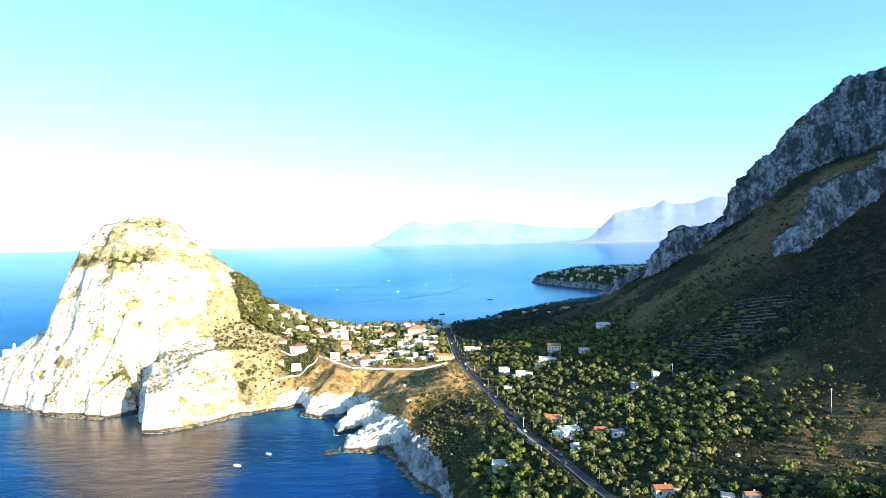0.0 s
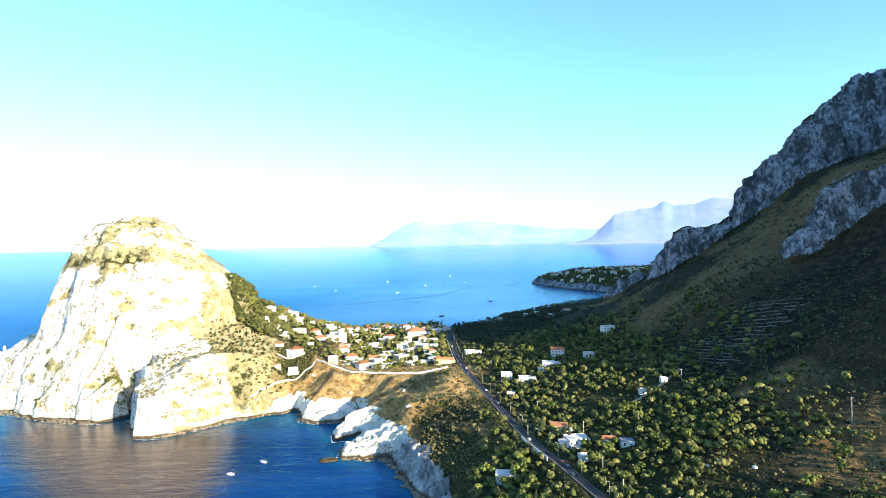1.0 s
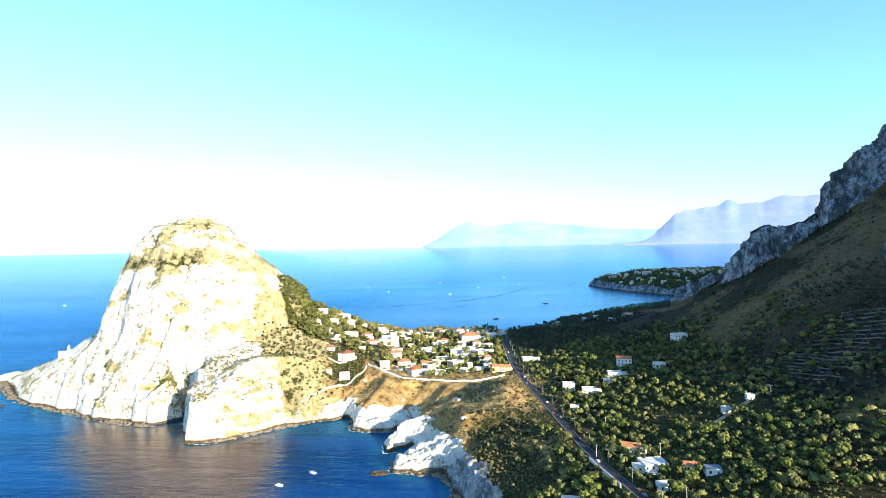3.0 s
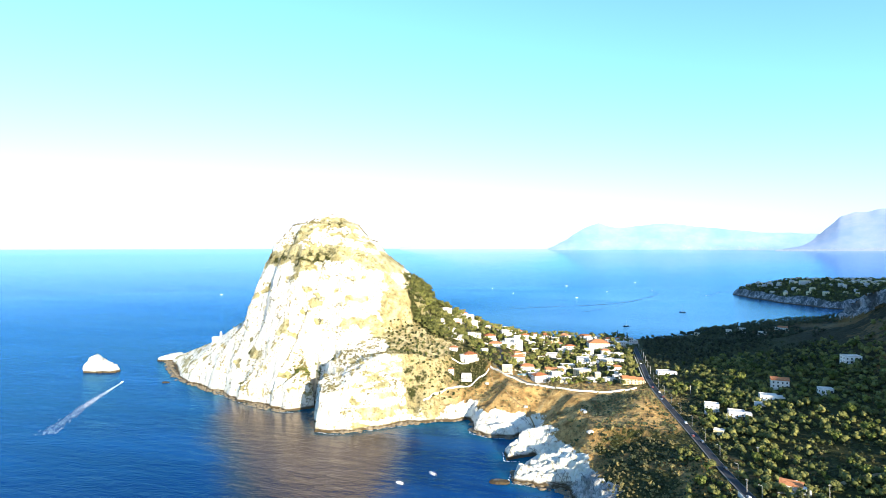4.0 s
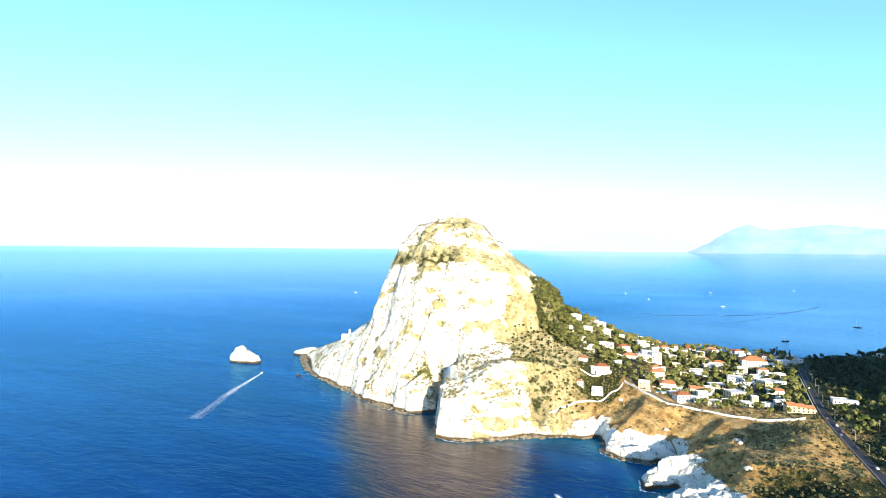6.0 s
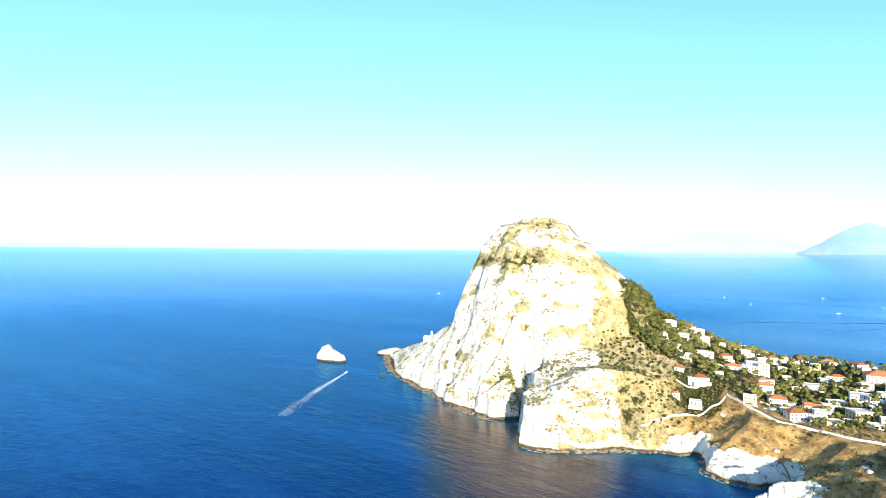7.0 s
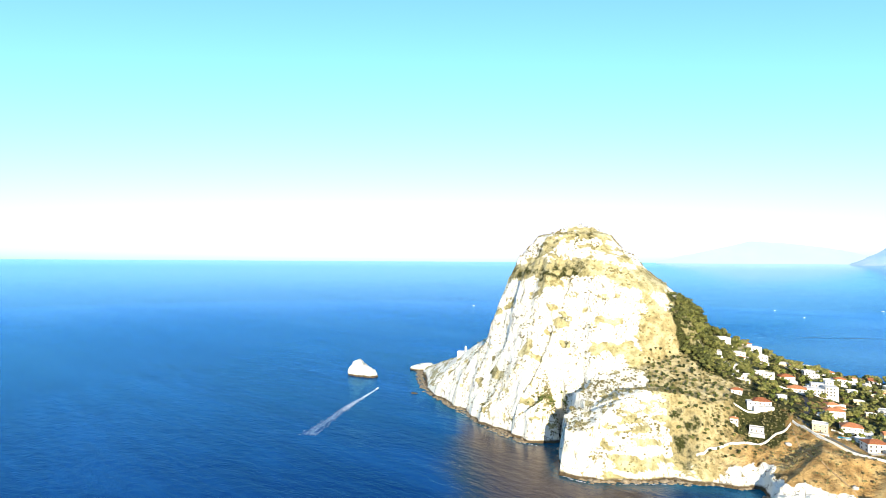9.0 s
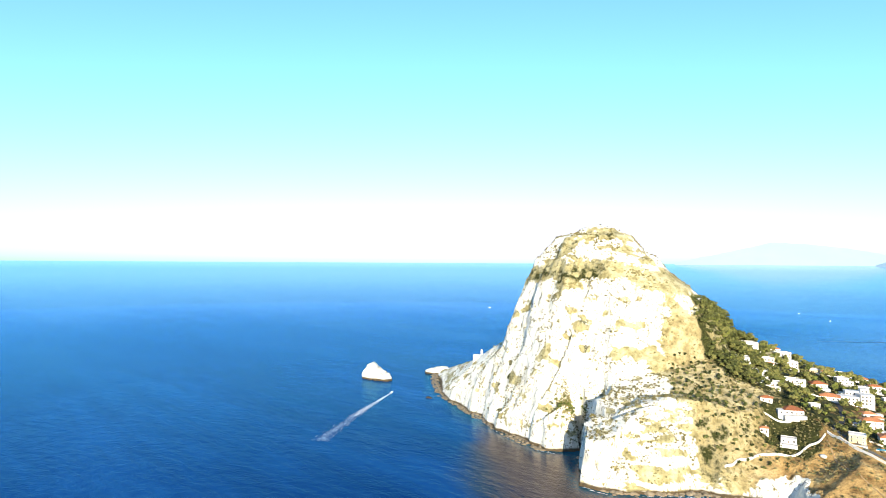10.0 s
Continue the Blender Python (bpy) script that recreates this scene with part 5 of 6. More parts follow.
# ---------- boats ----------
def hull(b, length, beam, height, mi=0):
    secs = []
    for k in range(9):
        t = k / 8
        w = beam / 2 * (1 - max(0, (t - 0.45) / 0.55) ** 2.2) * (0.9 + 0.1 * min(1, t * 4))
        rise = 0.35 * height * max(0, t - 0.5) * 2
        x = -length / 2 + length * t
        secs.append([b.verts.new(c) for c in ((x, -w, height + rise), (x, -w * 0.8, 0.0), (x, 0, -0.35), (x, w * 0.8, 0.0), (x, w, height + rise), (x, w * 0.75, height * 0.8 + rise), (x, -w * 0.75, height * 0.8 + rise))])
    for s0, s1 in zip(secs, secs[1:]):
        for k in range(7):
            j = (k + 1) % 7
            b.faces.new((s0[k], s0[j], s1[j], s1[k])).material_index = mi
    b.faces.new(secs[0][::-1]), b.faces.new(secs[-1])
    bmesh.ops.recalc_face_normals(b, faces=b.faces)


def motorboat(x, y, turn, length, label, canopy=True, paint=HULL):
    ob = thing("motorboat", pose(x, y, float(sea_z(x, y)), 0, 0, turn), label, "boat", "boats on the sea")
    b = bmesh.new()
    hull(b, length, length * 0.36, 0.9)
    part("hull", b, paint, ob)
    b = bmesh.new()
    box(b, -0.5, length * 0.22, -length * 0.12, length * 0.12, 0.6, 1.7, bevel=0.15)
    part("cabin", b, HULL, ob)
    if canopy:
        b = bmesh.new()
        box(b, -length * 0.34, -0.3, -length * 0.15, length * 0.15, 2.1, 2.2)
        part("canopy", b, CANVAS, ob)
        for sx, sy in ((-length * 0.32, -length * 0.13), (-length * 0.32, length * 0.13), (-0.4, -length * 0.13), (-0.4, length * 0.13)):
            b = bmesh.new()
            tube(b, (sx, sy, 0.5), (sx, sy, 2.1), 0.04, 0.04, 6)
            part("canopy_post", b, METAL, ob)
    b = bmesh.new()
    box(b, -length / 2 - 0.4, -length / 2 + 0.02, -0.3, 0.3, 0.0, 1.2, bevel=0.08)
    part("outboard_motor", b, DARKHULL, ob)
    return ob


def sailboat(x, y, turn, length, label):
    ob = thing("sailboat", pose(x, y, float(sea_z(x, y)), 0, 0, turn), label, "boat", "boats on the sea")
    b = bmesh.new()
    hull(b, length, length * 0.3, 1.3)
    part("hull", b, DARKHULL, ob)
    b = bmesh.new()
    box(b, -length * 0.2, length * 0.15, -length * 0.09, length * 0.09, 1.0, 2.0, bevel=0.2)
    part("cabin", b, HULL, ob)
    b = bmesh.new()
    tube(b, (length * 0.08, 0, 1.0), (length * 0.08, 0, length * 1.25), 0.14, 0.09, 8)
    part("mast", b, METAL, ob)
    b = bmesh.new()
    tube(b, (length * 0.08, 0, 2.8), (-length * 0.35, 0, 2.8), 0.2, 0.2, 8)
    part("furled_sail", b, CANVAS, ob)
    return ob


motorboat(-150.5, 483.5, 150, 7.5, "white motorboat with a canopy moored in the cove")
motorboat(-168.5, 459, 170, 6.5, "white open motorboat moored in the cove", False)
motorboat(-648, 651, 118, 8.5, "white speedboat with a long foaming wake", False)
sailboat(5, 1421, 25, 15, "dark-hulled sailing yacht at anchor with bare mast")
sailboat(158, 1763, 160, 17, "dark motor yacht at anchor off the coast")
for bx, by, bt in ((-160, 2150, 20), (-420, 2300, 80), (-60, 2480, 140), (120, 2600, 60), (-250, 2750, 10), (300, 2380, 45), (-700, 2050, 70), (-900, 1900, 100), (60, 2950, 30), (-1500, 1900, 0), (-560, 2550, 120)):
    motorboat(bx, by, bt, 11, "small white boat far out on the bay", False)


def foam_patch(name, pts, label, much=0.5):
    """Foam on the water along a line: pts carry x, y, half width; broken into small flecks."""
    r = np.random.default_rng(int(abs(pts[0][0])))
    vs, fs, n = [], [], 0
    for (ax, ay, aw), (bx, by, bw) in zip(pts, pts[1:]):
        length = math.hypot(bx - ax, by - ay)
        count = int(length * min(max(aw, bw), 3.0) * much) + 4
        for _ in range(count):
            t = r.random()
            w = aw + t * (bw - aw)
            off = w * np.clip(r.normal() * 0.45, -1, 1)
            nx, ny = -(by - ay) / length, (bx - ax) / length
            cx, cy = ax + t * (bx - ax) + nx * off, ay + t * (by - ay) + ny * off
            s0, s1 = r.uniform(0.10, 0.45), r.uniform(0.3, 1.6) ** 1.3 * (1.0 if much > 5 or much < 1 else 0.6)
            ux, uy = (bx - ax) / length, (by - ay) / length
            ring = [(cx + ux * s1 * math.cos(k) - uy * s0 * math.sin(k), cy + uy * s1 * math.cos(k) + ux * s0 * math.sin(k), r.uniform(0.05, 0.12)) for k in np.linspace(0, 2 * math.pi, 7)[:-1] + r.uniform(0, 1)]
            vs += ring
            fs += [(n, n + k, n + k + 1) for k in range(1, 5)]
            n += 6
    return tagged(new(name, array_mesh(name, vs, fs, [FOAM])), label, "foam", kind="stuff")


foam_patch("wake", [(-647, 649, 0.8), (-638, 632, 1.5), (-624, 606, 2.6)], "white foaming wake behind the speedboat", 9.0)
foam_patch("wake", [(-624, 606, 3.0), (-606, 573, 5.0), (-588, 542, 6.5)], "white foaming wake behind the speedboat", 4.5)
foam_patch("wake", [(-588, 542, 6.5), (-566, 506, 8.0), (-540, 462, 10.0)], "thin fading foam at the end of a wake", 1.6)
foam_patch("surf", [(-292, 548, 1.2), (-278, 545, 1.6), (-262, 549, 1.0)], "white surf at the foot of the cliff")
foam_patch("surf", [(-252, 558, 0.9), (-226, 583, 0.8), (-190, 613, 0.8), (-158, 638, 0.5)], "white surf at the foot of the cliff")
foam_patch("surf", [(-149, 594, 0.9), (-146, 588, 1.3), (-128, 580, 0.8), (-104, 584, 0.6)], "white surf round the cove's rock", 1.2)
foam_patch("surf", [(-366, 594, 1.0), (-350, 598, 0.8), (-415, 606, 0.6), (-488, 640, 0.5)], "white surf at the foot of the cliff")
foam_patch("surf", [(-594, 670, 1.4), (-585, 667, 1.4)], "white water round the low rock")
foam_patch("surf", [(-106, 546, 0.6), (-101, 527, 0.8), (-88, 530, 0.5)], "white surf at the rocks of the cove", 0.9)
foam_patch("surf", [(-91, 506, 0.7), (-90, 485, 0.9), (-64, 482, 0.6), (-44, 483, 0.8)], "white surf at the rocks of the cove", 0.9)


RUFFLED = plain_material("ruffled_water", (0.010, 0.085, 0.25), (0.022, 0.125, 0.32), 0.4, size=14)


def boat_trail(pts, half):
    """A thin dark line on the water, its edges wavering."""
    p, w = smooth_line([(a, c, 0) for a, c in pts], 9.0)
    k = np.arange(len(p))
    width = half * np.sin(np.pi * (k + 0.5) / len(k)) ** 0.8 * np.clip(0.7 + 0.9 * fbm(p[:, 0], p[:, 1], 0, 60, 2, 57), 0.05, 1.4)
    side = np.stack([w[:, 1], -w[:, 0]], 1)
    a, c = p[:, :2] + side * width[:, None], p[:, :2] - side * width[:, None]
    v = np.concatenate([np.column_stack([a, sea_z(a[:, 0], a[:, 1]) + 0.35]), np.column_stack([c, sea_z(c[:, 0], c[:, 1]) + 0.35])])
    n = len(p)
    i = np.arange(n - 1)
    f = np.concatenate([np.stack([i, i + 1, i + n + 1], 1), np.stack([i, i + n + 1, i + n], 1)])
    tagged(new("boat_trail", array_mesh("boat_trail", v, f, [RUFFLED])), "thin dark trail of ruffled water left by a boat", "water", kind="stuff")


boat_trail([(-420, 1630), (-275, 1768), (-119, 1866), (10, 2012), (90, 2240), (165, 2510)], 3.0)
boat_trail([(-165, 1612), (-80, 1740), (10, 1985)], 2.2)
boat_trail([(250, 2300), (330, 2420), (380, 2600)], 2.5)

# ---------- planting ----------


def clear(x, y, gap=1.5, road=5.8):
    ok = to_line(x, y, ROAD)[0] > road
    for hx, hy, hr in HOUSES:
        ok &= np.hypot(x - hx, y - hy) > hr + gap
    return ok


def rows_of(x, y, r, smin, smax, z=None, d_min=6):
    h, d = soil(x, y)
    ok = d > d_min
    return np.stack([x[ok], y[ok], h[ok], r.uniform(smin, smax, ok.sum()), r.uniform(0, 6.28, ok.sum()), r.uniform(0, 1, ok.sum()) ** 1.6], 1)


# valley orchard: the nearest trees stand singly, the others as one grove
x, y, r = jittered(24, 285, 215, 780, 4.75, 71)
dens = 0.72 + 0.35 * fbm(x, y, 0, 38, 3, 61) - 0.9 * np.exp(-(((x - 262) / 52) ** 2 + ((y - 350) / 85) ** 2))
dens = dens - 0.5 * np.exp(-((to_segment(x, y, (112, 430), (205, 492))[0] / 6) ** 2)) - 0.55 * sstep(205, 225, x) * sstep(410, 440, y)
dens = dens - 0.65 * np.exp(-(((x - 172) / 34) ** 2 + ((y - 312) / 22) ** 2)) - 0.5 * np.exp(-(((x - 136) / 16) ** 2 + ((y - 470) / 9) ** 2))
dens = np.where((x < 70) & (y > 470), dens - 0.35, dens)
ok = (r.uniform(0, 1, len(x)) < dens) & clear(x, y) & (x > 30 + 0 * y)
ok &= ~((x < np.interp(y, [200, 300, 400, 520, 640], [120, 92, 68, 48, 30])) & (y > 500))
orchard = rows_of(x[ok], y[ok], r, 0.0, 1.0)
orchard[:, 3] = 0.50 + 1.15 * orchard[:, 3] ** 1.9
near = (orchard[:, 3] > 0.55) & ((orchard[:, 1] < 400) | ((orchard[:, 1] < 440) & (orchard[:, 0] < 120)))
single = orchard[near]
far_ones = orchard[~near]
while len(single) > 285:
    far_ones = np.concatenate([far_ones, single[285:]])
    single = single[:285]
labels = {"olive_tree": "grey-green olive tree in the valley orchard", "broad_tree": "bright green leafy tree in the valley", "pine_tree": "dark green pine tree in the valley"}
made = {}
for k, (tx, ty, tz, ts, tt, tn) in enumerate(single):
    roll = r.random()
    key = ("broad_tree", k % 3) if (tx < 70 and roll < 0.7) or roll < 0.42 else (("pine_tree", k % 3) if roll < 0.5 else ("olive_tree", k % 4))
    m = pose(tx, ty, tz - 0.1, 0, 0, math.degrees(tt)) @ Matrix.Diagonal((ts, ts, ts * (0.85 + 0.3 * tn), 1))
    if key not in made:
        made[key] = make_tree(key, labels[key[0]], "trees of the valley orchard")
        made[key].matrix_basis = m
    else:
        ob = copy_thing(made[key], Matrix())
        ob.matrix_basis = m
lit = r.random(len(far_ones)) < 0.85
scatter("olive_grove", [("orchard_bush", k) for k in range(3)], far_ones[lit] * np.array([1, 1, 1, 1.15, 1, 1]), OLIVE, "grey-green olive trees standing close on the valley floor", "trees")
scatter("leafy_grove", [("leafy_bush", k) for k in range(3)], far_ones[~lit] * np.array([1, 1, 1, 0.8, 1, 1]), LEAFY, "bright leafy trees between the olives", "trees")

for k, (cx, cy, cs) in enumerate(((85, 404, 0.9), (88, 403, 1.1), (82, 398, 0.8), (97, 388, 0.7), (-12, 948, 1.2), (-30, 932, 1.0), (2, 940, 1.4), (-96, 915, 0.9), (-60, 905, 0.9), (52, 330, 0.9), (48, 345, 0.8))):
    m = pose(cx, cy, float(soil(cx, cy)[0]) - 0.1, 0, 0, 50 * k) @ Matrix.Diagonal((cs, cs, cs, 1))
    if k == 0:
        cypress = make_tree(("cypress_tree", 0), "slender dark cypress beside a white house", "cypresses")
        cypress.matrix_basis = m
    else:
        copy_thing(cypress, Matrix()).matrix_basis = m

# low scrub and hedges under and between them
x, y, r = jittered(0, 330, 210, 640, 4.2, 72)
ok = (r.uniform(0, 1, len(x)) < 0.60 + 0.4 * fbm(x, y, 0, 20, 3, 62)) & clear(x, y, 0, 5.5)
under = rows_of(x[ok], y[ok], r, 0.45, 1.25)
# most take dark leaves: green undergrowth with the shade between trees painted in
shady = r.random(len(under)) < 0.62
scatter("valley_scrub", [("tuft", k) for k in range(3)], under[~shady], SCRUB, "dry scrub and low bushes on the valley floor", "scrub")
scatter("valley_bushes", [("tuft", k) for k in range(3)], under[shady], DARKWOOD, "low bushes under the valley trees, leaf colour darkened for shade", "scrub")

# the burnt slope: charred stems and new tufts between bare patches
x, y, r = jittered(150, 330, 262, 440, 2.7, 82)
ok = (r.uniform(0, 1, len(x)) < 0.42 + 0.6 * fbm(x, y, 0, 16, 3, 83)) & clear(x, y, 0, 5.5)
low = rows_of(x[ok], y[ok], r, 0.0, 1.0)
low[:, 3] = 0.25 + 0.75 * low[:, 3] ** 2.2
charred = r.random(len(low)) < 0.5
scatter("charred_scrub", [("tuft", k) for k in range(3)], low[charred], DARKWOOD, "small dark charred bushes on the burnt slope", "scrub")
scatter("slope_tufts", [("tuft", k) for k in range(3)], low[~charred], SCRUB, "dry tufts growing back on the burnt slope", "scrub")

# wood beyond the sunlit olives, leaf colour darkened for the mountain's shade
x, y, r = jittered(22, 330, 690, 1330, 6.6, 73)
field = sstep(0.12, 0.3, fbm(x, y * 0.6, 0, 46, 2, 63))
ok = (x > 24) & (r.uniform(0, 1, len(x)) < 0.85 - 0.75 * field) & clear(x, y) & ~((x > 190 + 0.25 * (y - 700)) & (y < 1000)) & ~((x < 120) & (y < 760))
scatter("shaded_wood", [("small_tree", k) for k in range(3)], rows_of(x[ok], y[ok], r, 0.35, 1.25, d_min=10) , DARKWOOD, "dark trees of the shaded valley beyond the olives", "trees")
x, y, r = jittered(60, 480, 1180, 1620, 9, 74)
ok = inside_distance(x, y, COAST) < 90
scatter("shore_pines", [("small_tree", k) for k in range(3)], rows_of(x[ok], y[ok], r, 0.8, 1.5, d_min=8), DARKWOOD, "dark pines along the far shore", "trees")

# village gardens and the pine slope of the headland
x, y, r = jittered(-262, 12, 655, 985, 6.6, 75)
wooded = sstep(-175, -215, x + 0.25 * (y - 800)) * sstep(735, 765, y + 0.5 * (x + 240))
dens = np.where(y > np.interp(x, [-260, -150, -60, 10], [745, 690, 655, 660]), 0.62, 0) + 0.6 * wooded
ok = (r.uniform(0, 1, len(x)) < dens) & clear(x, y, 0.3, 5.5) & (to_segment(x, y, (-142, 712), (-172, 816))[0] > 4) & (to_segment(x, y, (-30, 700), (-36, 792))[0] > 3.5)
garden = rows_of(x[ok], y[ok], r, 0.5, 1.25, d_min=10)
pick = r.random(len(garden))
scatter("garden_pines", [("small_pine", k) for k in range(3)], garden[pick < 0.42], PINE, "green pines on the slope and in the gardens of the village", "trees")
scatter("garden_trees", [("leafy_bush", k) for k in range(3)], garden[(pick >= 0.42) & (pick < 0.8)] * np.array([1, 1, 1, 0.8, 1, 1]), LEAFY, "leafy garden trees between the white villas", "trees")
scatter("garden_olives", [("orchard_bush", k) for k in range(3)], garden[pick >= 0.8], OLIVE, "grey-green olives between the white villas", "trees")
x, y, r = jittered(-335, -195, 700, 960, 4.3, 76)
ok = (inside_distance(x, y, PINEWOOD) + 4 * fbm(x, y, 0, 14, 2, 80) > 0) & clear(x, y, 0.3)
scatter("pine_slope", [("small_pine", k) for k in range(3)], rows_of(x[ok], y[ok], r, 0.55, 1.05), PINE, "close green pines on the headland's lee slope", "trees")

# olive rows on the terraced slope of the headland
pts = []
for i in range(30):
    for j in range(22):
        pts.append((-318 + 5.6 * i + 1.2 * j, 722 - 5.4 * j + 1.0 * i))
pts = np.array(pts) + np.random.default_rng(4).normal(0, 1.5, (len(pts), 2))
ok = clear(pts[:, 0], pts[:, 1], 0.5) & (inside_distance(pts[:, 0], pts[:, 1], PINEWOOD) < 0) & (inside_distance(pts[:, 0], pts[:, 1], MEADOW) > 2) & (pts[:, 0] + pts[:, 1] < 486) & (land(pts[:, 0], pts[:, 1])[0] < 92) & (np.random.default_rng(6).random(len(pts)) < 0.86)
scatter("slope_olives", [("orchard_bush", k) for k in range(3)], rows_of(pts[ok, 0], pts[ok, 1], np.random.default_rng(5), 0.62, 1.05, d_min=12), OLIVE, "rows of small olives on the dry slope of the headland", "trees")

# scrub on the isthmus and the rocks over the cove
x, y, r = jittered(-170, 60, 395, 700, 3.1, 77)
dens = 0.62 + 0.7 * fbm(x, y, 0, 24, 3, 64) + 0.5 * np.exp(-(((x + 12) / 40) ** 2 + ((y - 520) / 50) ** 2)) + 0.35 * sstep(520, 440, y)
dens = dens - 0.3 * np.exp(-(((x + 70) / 55) ** 2 + ((y - 625) / 22) ** 2))
dens = dens + 0.35 * (x > -48 + 0.55 * (545 - y)) * sstep(545, 510, y)
dens = dens - 0.7 * np.exp(-((np.minimum(to_segment(x, y, (2, 575), (34, 500))[0], to_segment(x, y, (34, 500), (44, 440))[0]) / 11) ** 2))
stone = np.maximum(inside_distance(x, y, SLABS), inside_distance(x, y, KNOB))
ok = (r.uniform(0, 1, len(x)) < np.where(stone > -1, 0.04, dens)) & clear(x, y, 0.5, 5.5)
bank = (x > -48 + 0.55 * (545 - y)) & (y < 560)
scatter("cove_scrub", [("shrub", 0), ("tuft", 0), ("tuft", 1), ("tuft", 2)], rows_of(x[ok & ~bank], y[ok & ~bank], r, 0.35, 1.3, d_min=13), SCRUB, "dry scrub on the brown slope over the cove", "scrub")
bushes = rows_of(x[ok & bank], y[ok & bank], r, 0.0, 1.0, d_min=10)
bushes[:, 3] = 0.4 + 1.5 * bushes[:, 3] ** 2.6
green = r.random(len(bushes)) < 0.55
# green bushes, their leaf colour darkened for the bank's shade
scatter("bank_scrub", [("shrub", 0), ("shrub", 1), ("shrub", 2)], bushes[green], DARKWOOD, "dark green bushes on the bank between road and cove", "scrub")
scatter("bank_brush", [("tuft", 0), ("tuft", 1), ("shrub", 1)], bushes[~green], SCRUB, "brown brush on the bank between road and cove", "scrub")
x, y, r = jittered(0, 58, 290, 500, 5.5, 78)
ok = (r.uniform(0, 1, len(x)) < np.where((y < 392) & (x > 16), 0.5, 0.0)) & clear(x, y, 0.5, 6)
scatter("bank_trees", [("leafy_bush", k) for k in range(3)], rows_of(x[ok], y[ok], r, 0.6, 1.15, d_min=22), LEAFY, "leafy trees on the bank between the road and the sea", "trees")


def on_mesh(ob, count, want, seed):
    """Places on a sheet of land, chosen by a weight for each vertex."""
    me = ob.data
    co, no = np.empty(3 * len(me.vertices)), np.empty(3 * len(me.vertices))
    me.vertices.foreach_get("co", co), me.vertices.foreach_get("normal", no)
    co, no = co.reshape(-1, 3), no.reshape(-1, 3)
    rock = np.empty(len(me.vertices))
    me.attributes["rock"].data.foreach_get("value", rock)
    w = want(co[:, 0], co[:, 1], co[:, 2], no, rock)
    r = np.random.default_rng(seed)
    i = r.choice(len(co), count, p=w / w.sum())
    return np.stack([co[i, 0], co[i, 1], co[i, 2], r.uniform(0.3, 1.0, count) ** 1.6 * 1.35 + 0.18, r.uniform(0, 6.28, count), r.uniform(0, 1, count)], 1)


def head_want(x, y, z, no, rock):
    clump = sstep(-0.05, 0.6, fbm(x, y, z, 16, 3, 65))
    band = 3.6 * np.exp(-(((z - 167) / 11) ** 2)) + 2.0 * np.exp(-(((z - 205) / 14) ** 2))
    bush = 16 * np.exp(-(((x + 352) / 13) ** 2 + ((y - 630) / 9) ** 2))
    return (0.16 + clump * (0.8 + band) + bush * (z < 60)) * np.where(no[:, 2] > 0.22, 1, 0.22) * (z > 7)


headland = bpy.data.objects["headland"]
scatter("headland_scrub", [("tuft", k) for k in range(3)], on_mesh(headland, 9000, head_want, 66) * np.array([1, 1, 1, 0.9, 1, 1]), SCRUB, "dark tufts of scrub on the ledges of the limestone headland", "scrub", -0.25)
scatter("green_thicket", [("shrub", k) for k in range(3)], on_mesh(headland, 130, lambda x, y, z, no, rock: 1e-9 + np.exp(-(((x + 352) / 11) ** 2 + ((z - 38) / 6) ** 2)) * (y < 660), 69) * np.array([1, 1, 1, 1.3, 1, 1]),
        LEAFY, "bright green thicket at the foot of the cliff", "scrub", -0.25)
mountain = bpy.data.objects["mountain"]
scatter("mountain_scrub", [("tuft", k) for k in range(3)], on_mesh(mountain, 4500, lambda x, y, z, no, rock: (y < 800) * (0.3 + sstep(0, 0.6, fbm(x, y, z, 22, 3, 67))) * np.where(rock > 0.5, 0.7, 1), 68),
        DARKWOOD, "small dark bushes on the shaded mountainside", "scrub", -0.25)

# terraces of the shaded hillside: dry-stone walls with a hedge on each
DRYSTONE = plain_material("dry_stone", (0.09, 0.086, 0.075), (0.20, 0.19, 0.17))
for k in range(19):
    x0, y0, run = 206 + 4.6 * k, 520 + 1.3 * k, 62 + 7 * math.sin(1.7 * k)
    line = [(x0 + 0.42 * q + 0.8 * math.sin(q / 9 + k), y0 - 0.9 * q, 0) for q in np.linspace(0, run, 9)]
    lay("terrace_wall", DRYSTONE, line, -0.3, 0.3, -1.0, 0.8, "low dry-stone terrace wall on the shaded hillside", "wall")
x, y, r = jittered(200, 400, 395, 640, 4.0, 79)
ok = r.uniform(0, 1, len(x)) < np.where((x < 310) & (y > 430) & (y < 540), 0.50, 0.22 + 0.5 * fbm(x, y, 0, 28, 2, 81))
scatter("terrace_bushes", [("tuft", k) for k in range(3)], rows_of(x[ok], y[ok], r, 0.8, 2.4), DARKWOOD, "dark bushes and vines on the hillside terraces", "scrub")

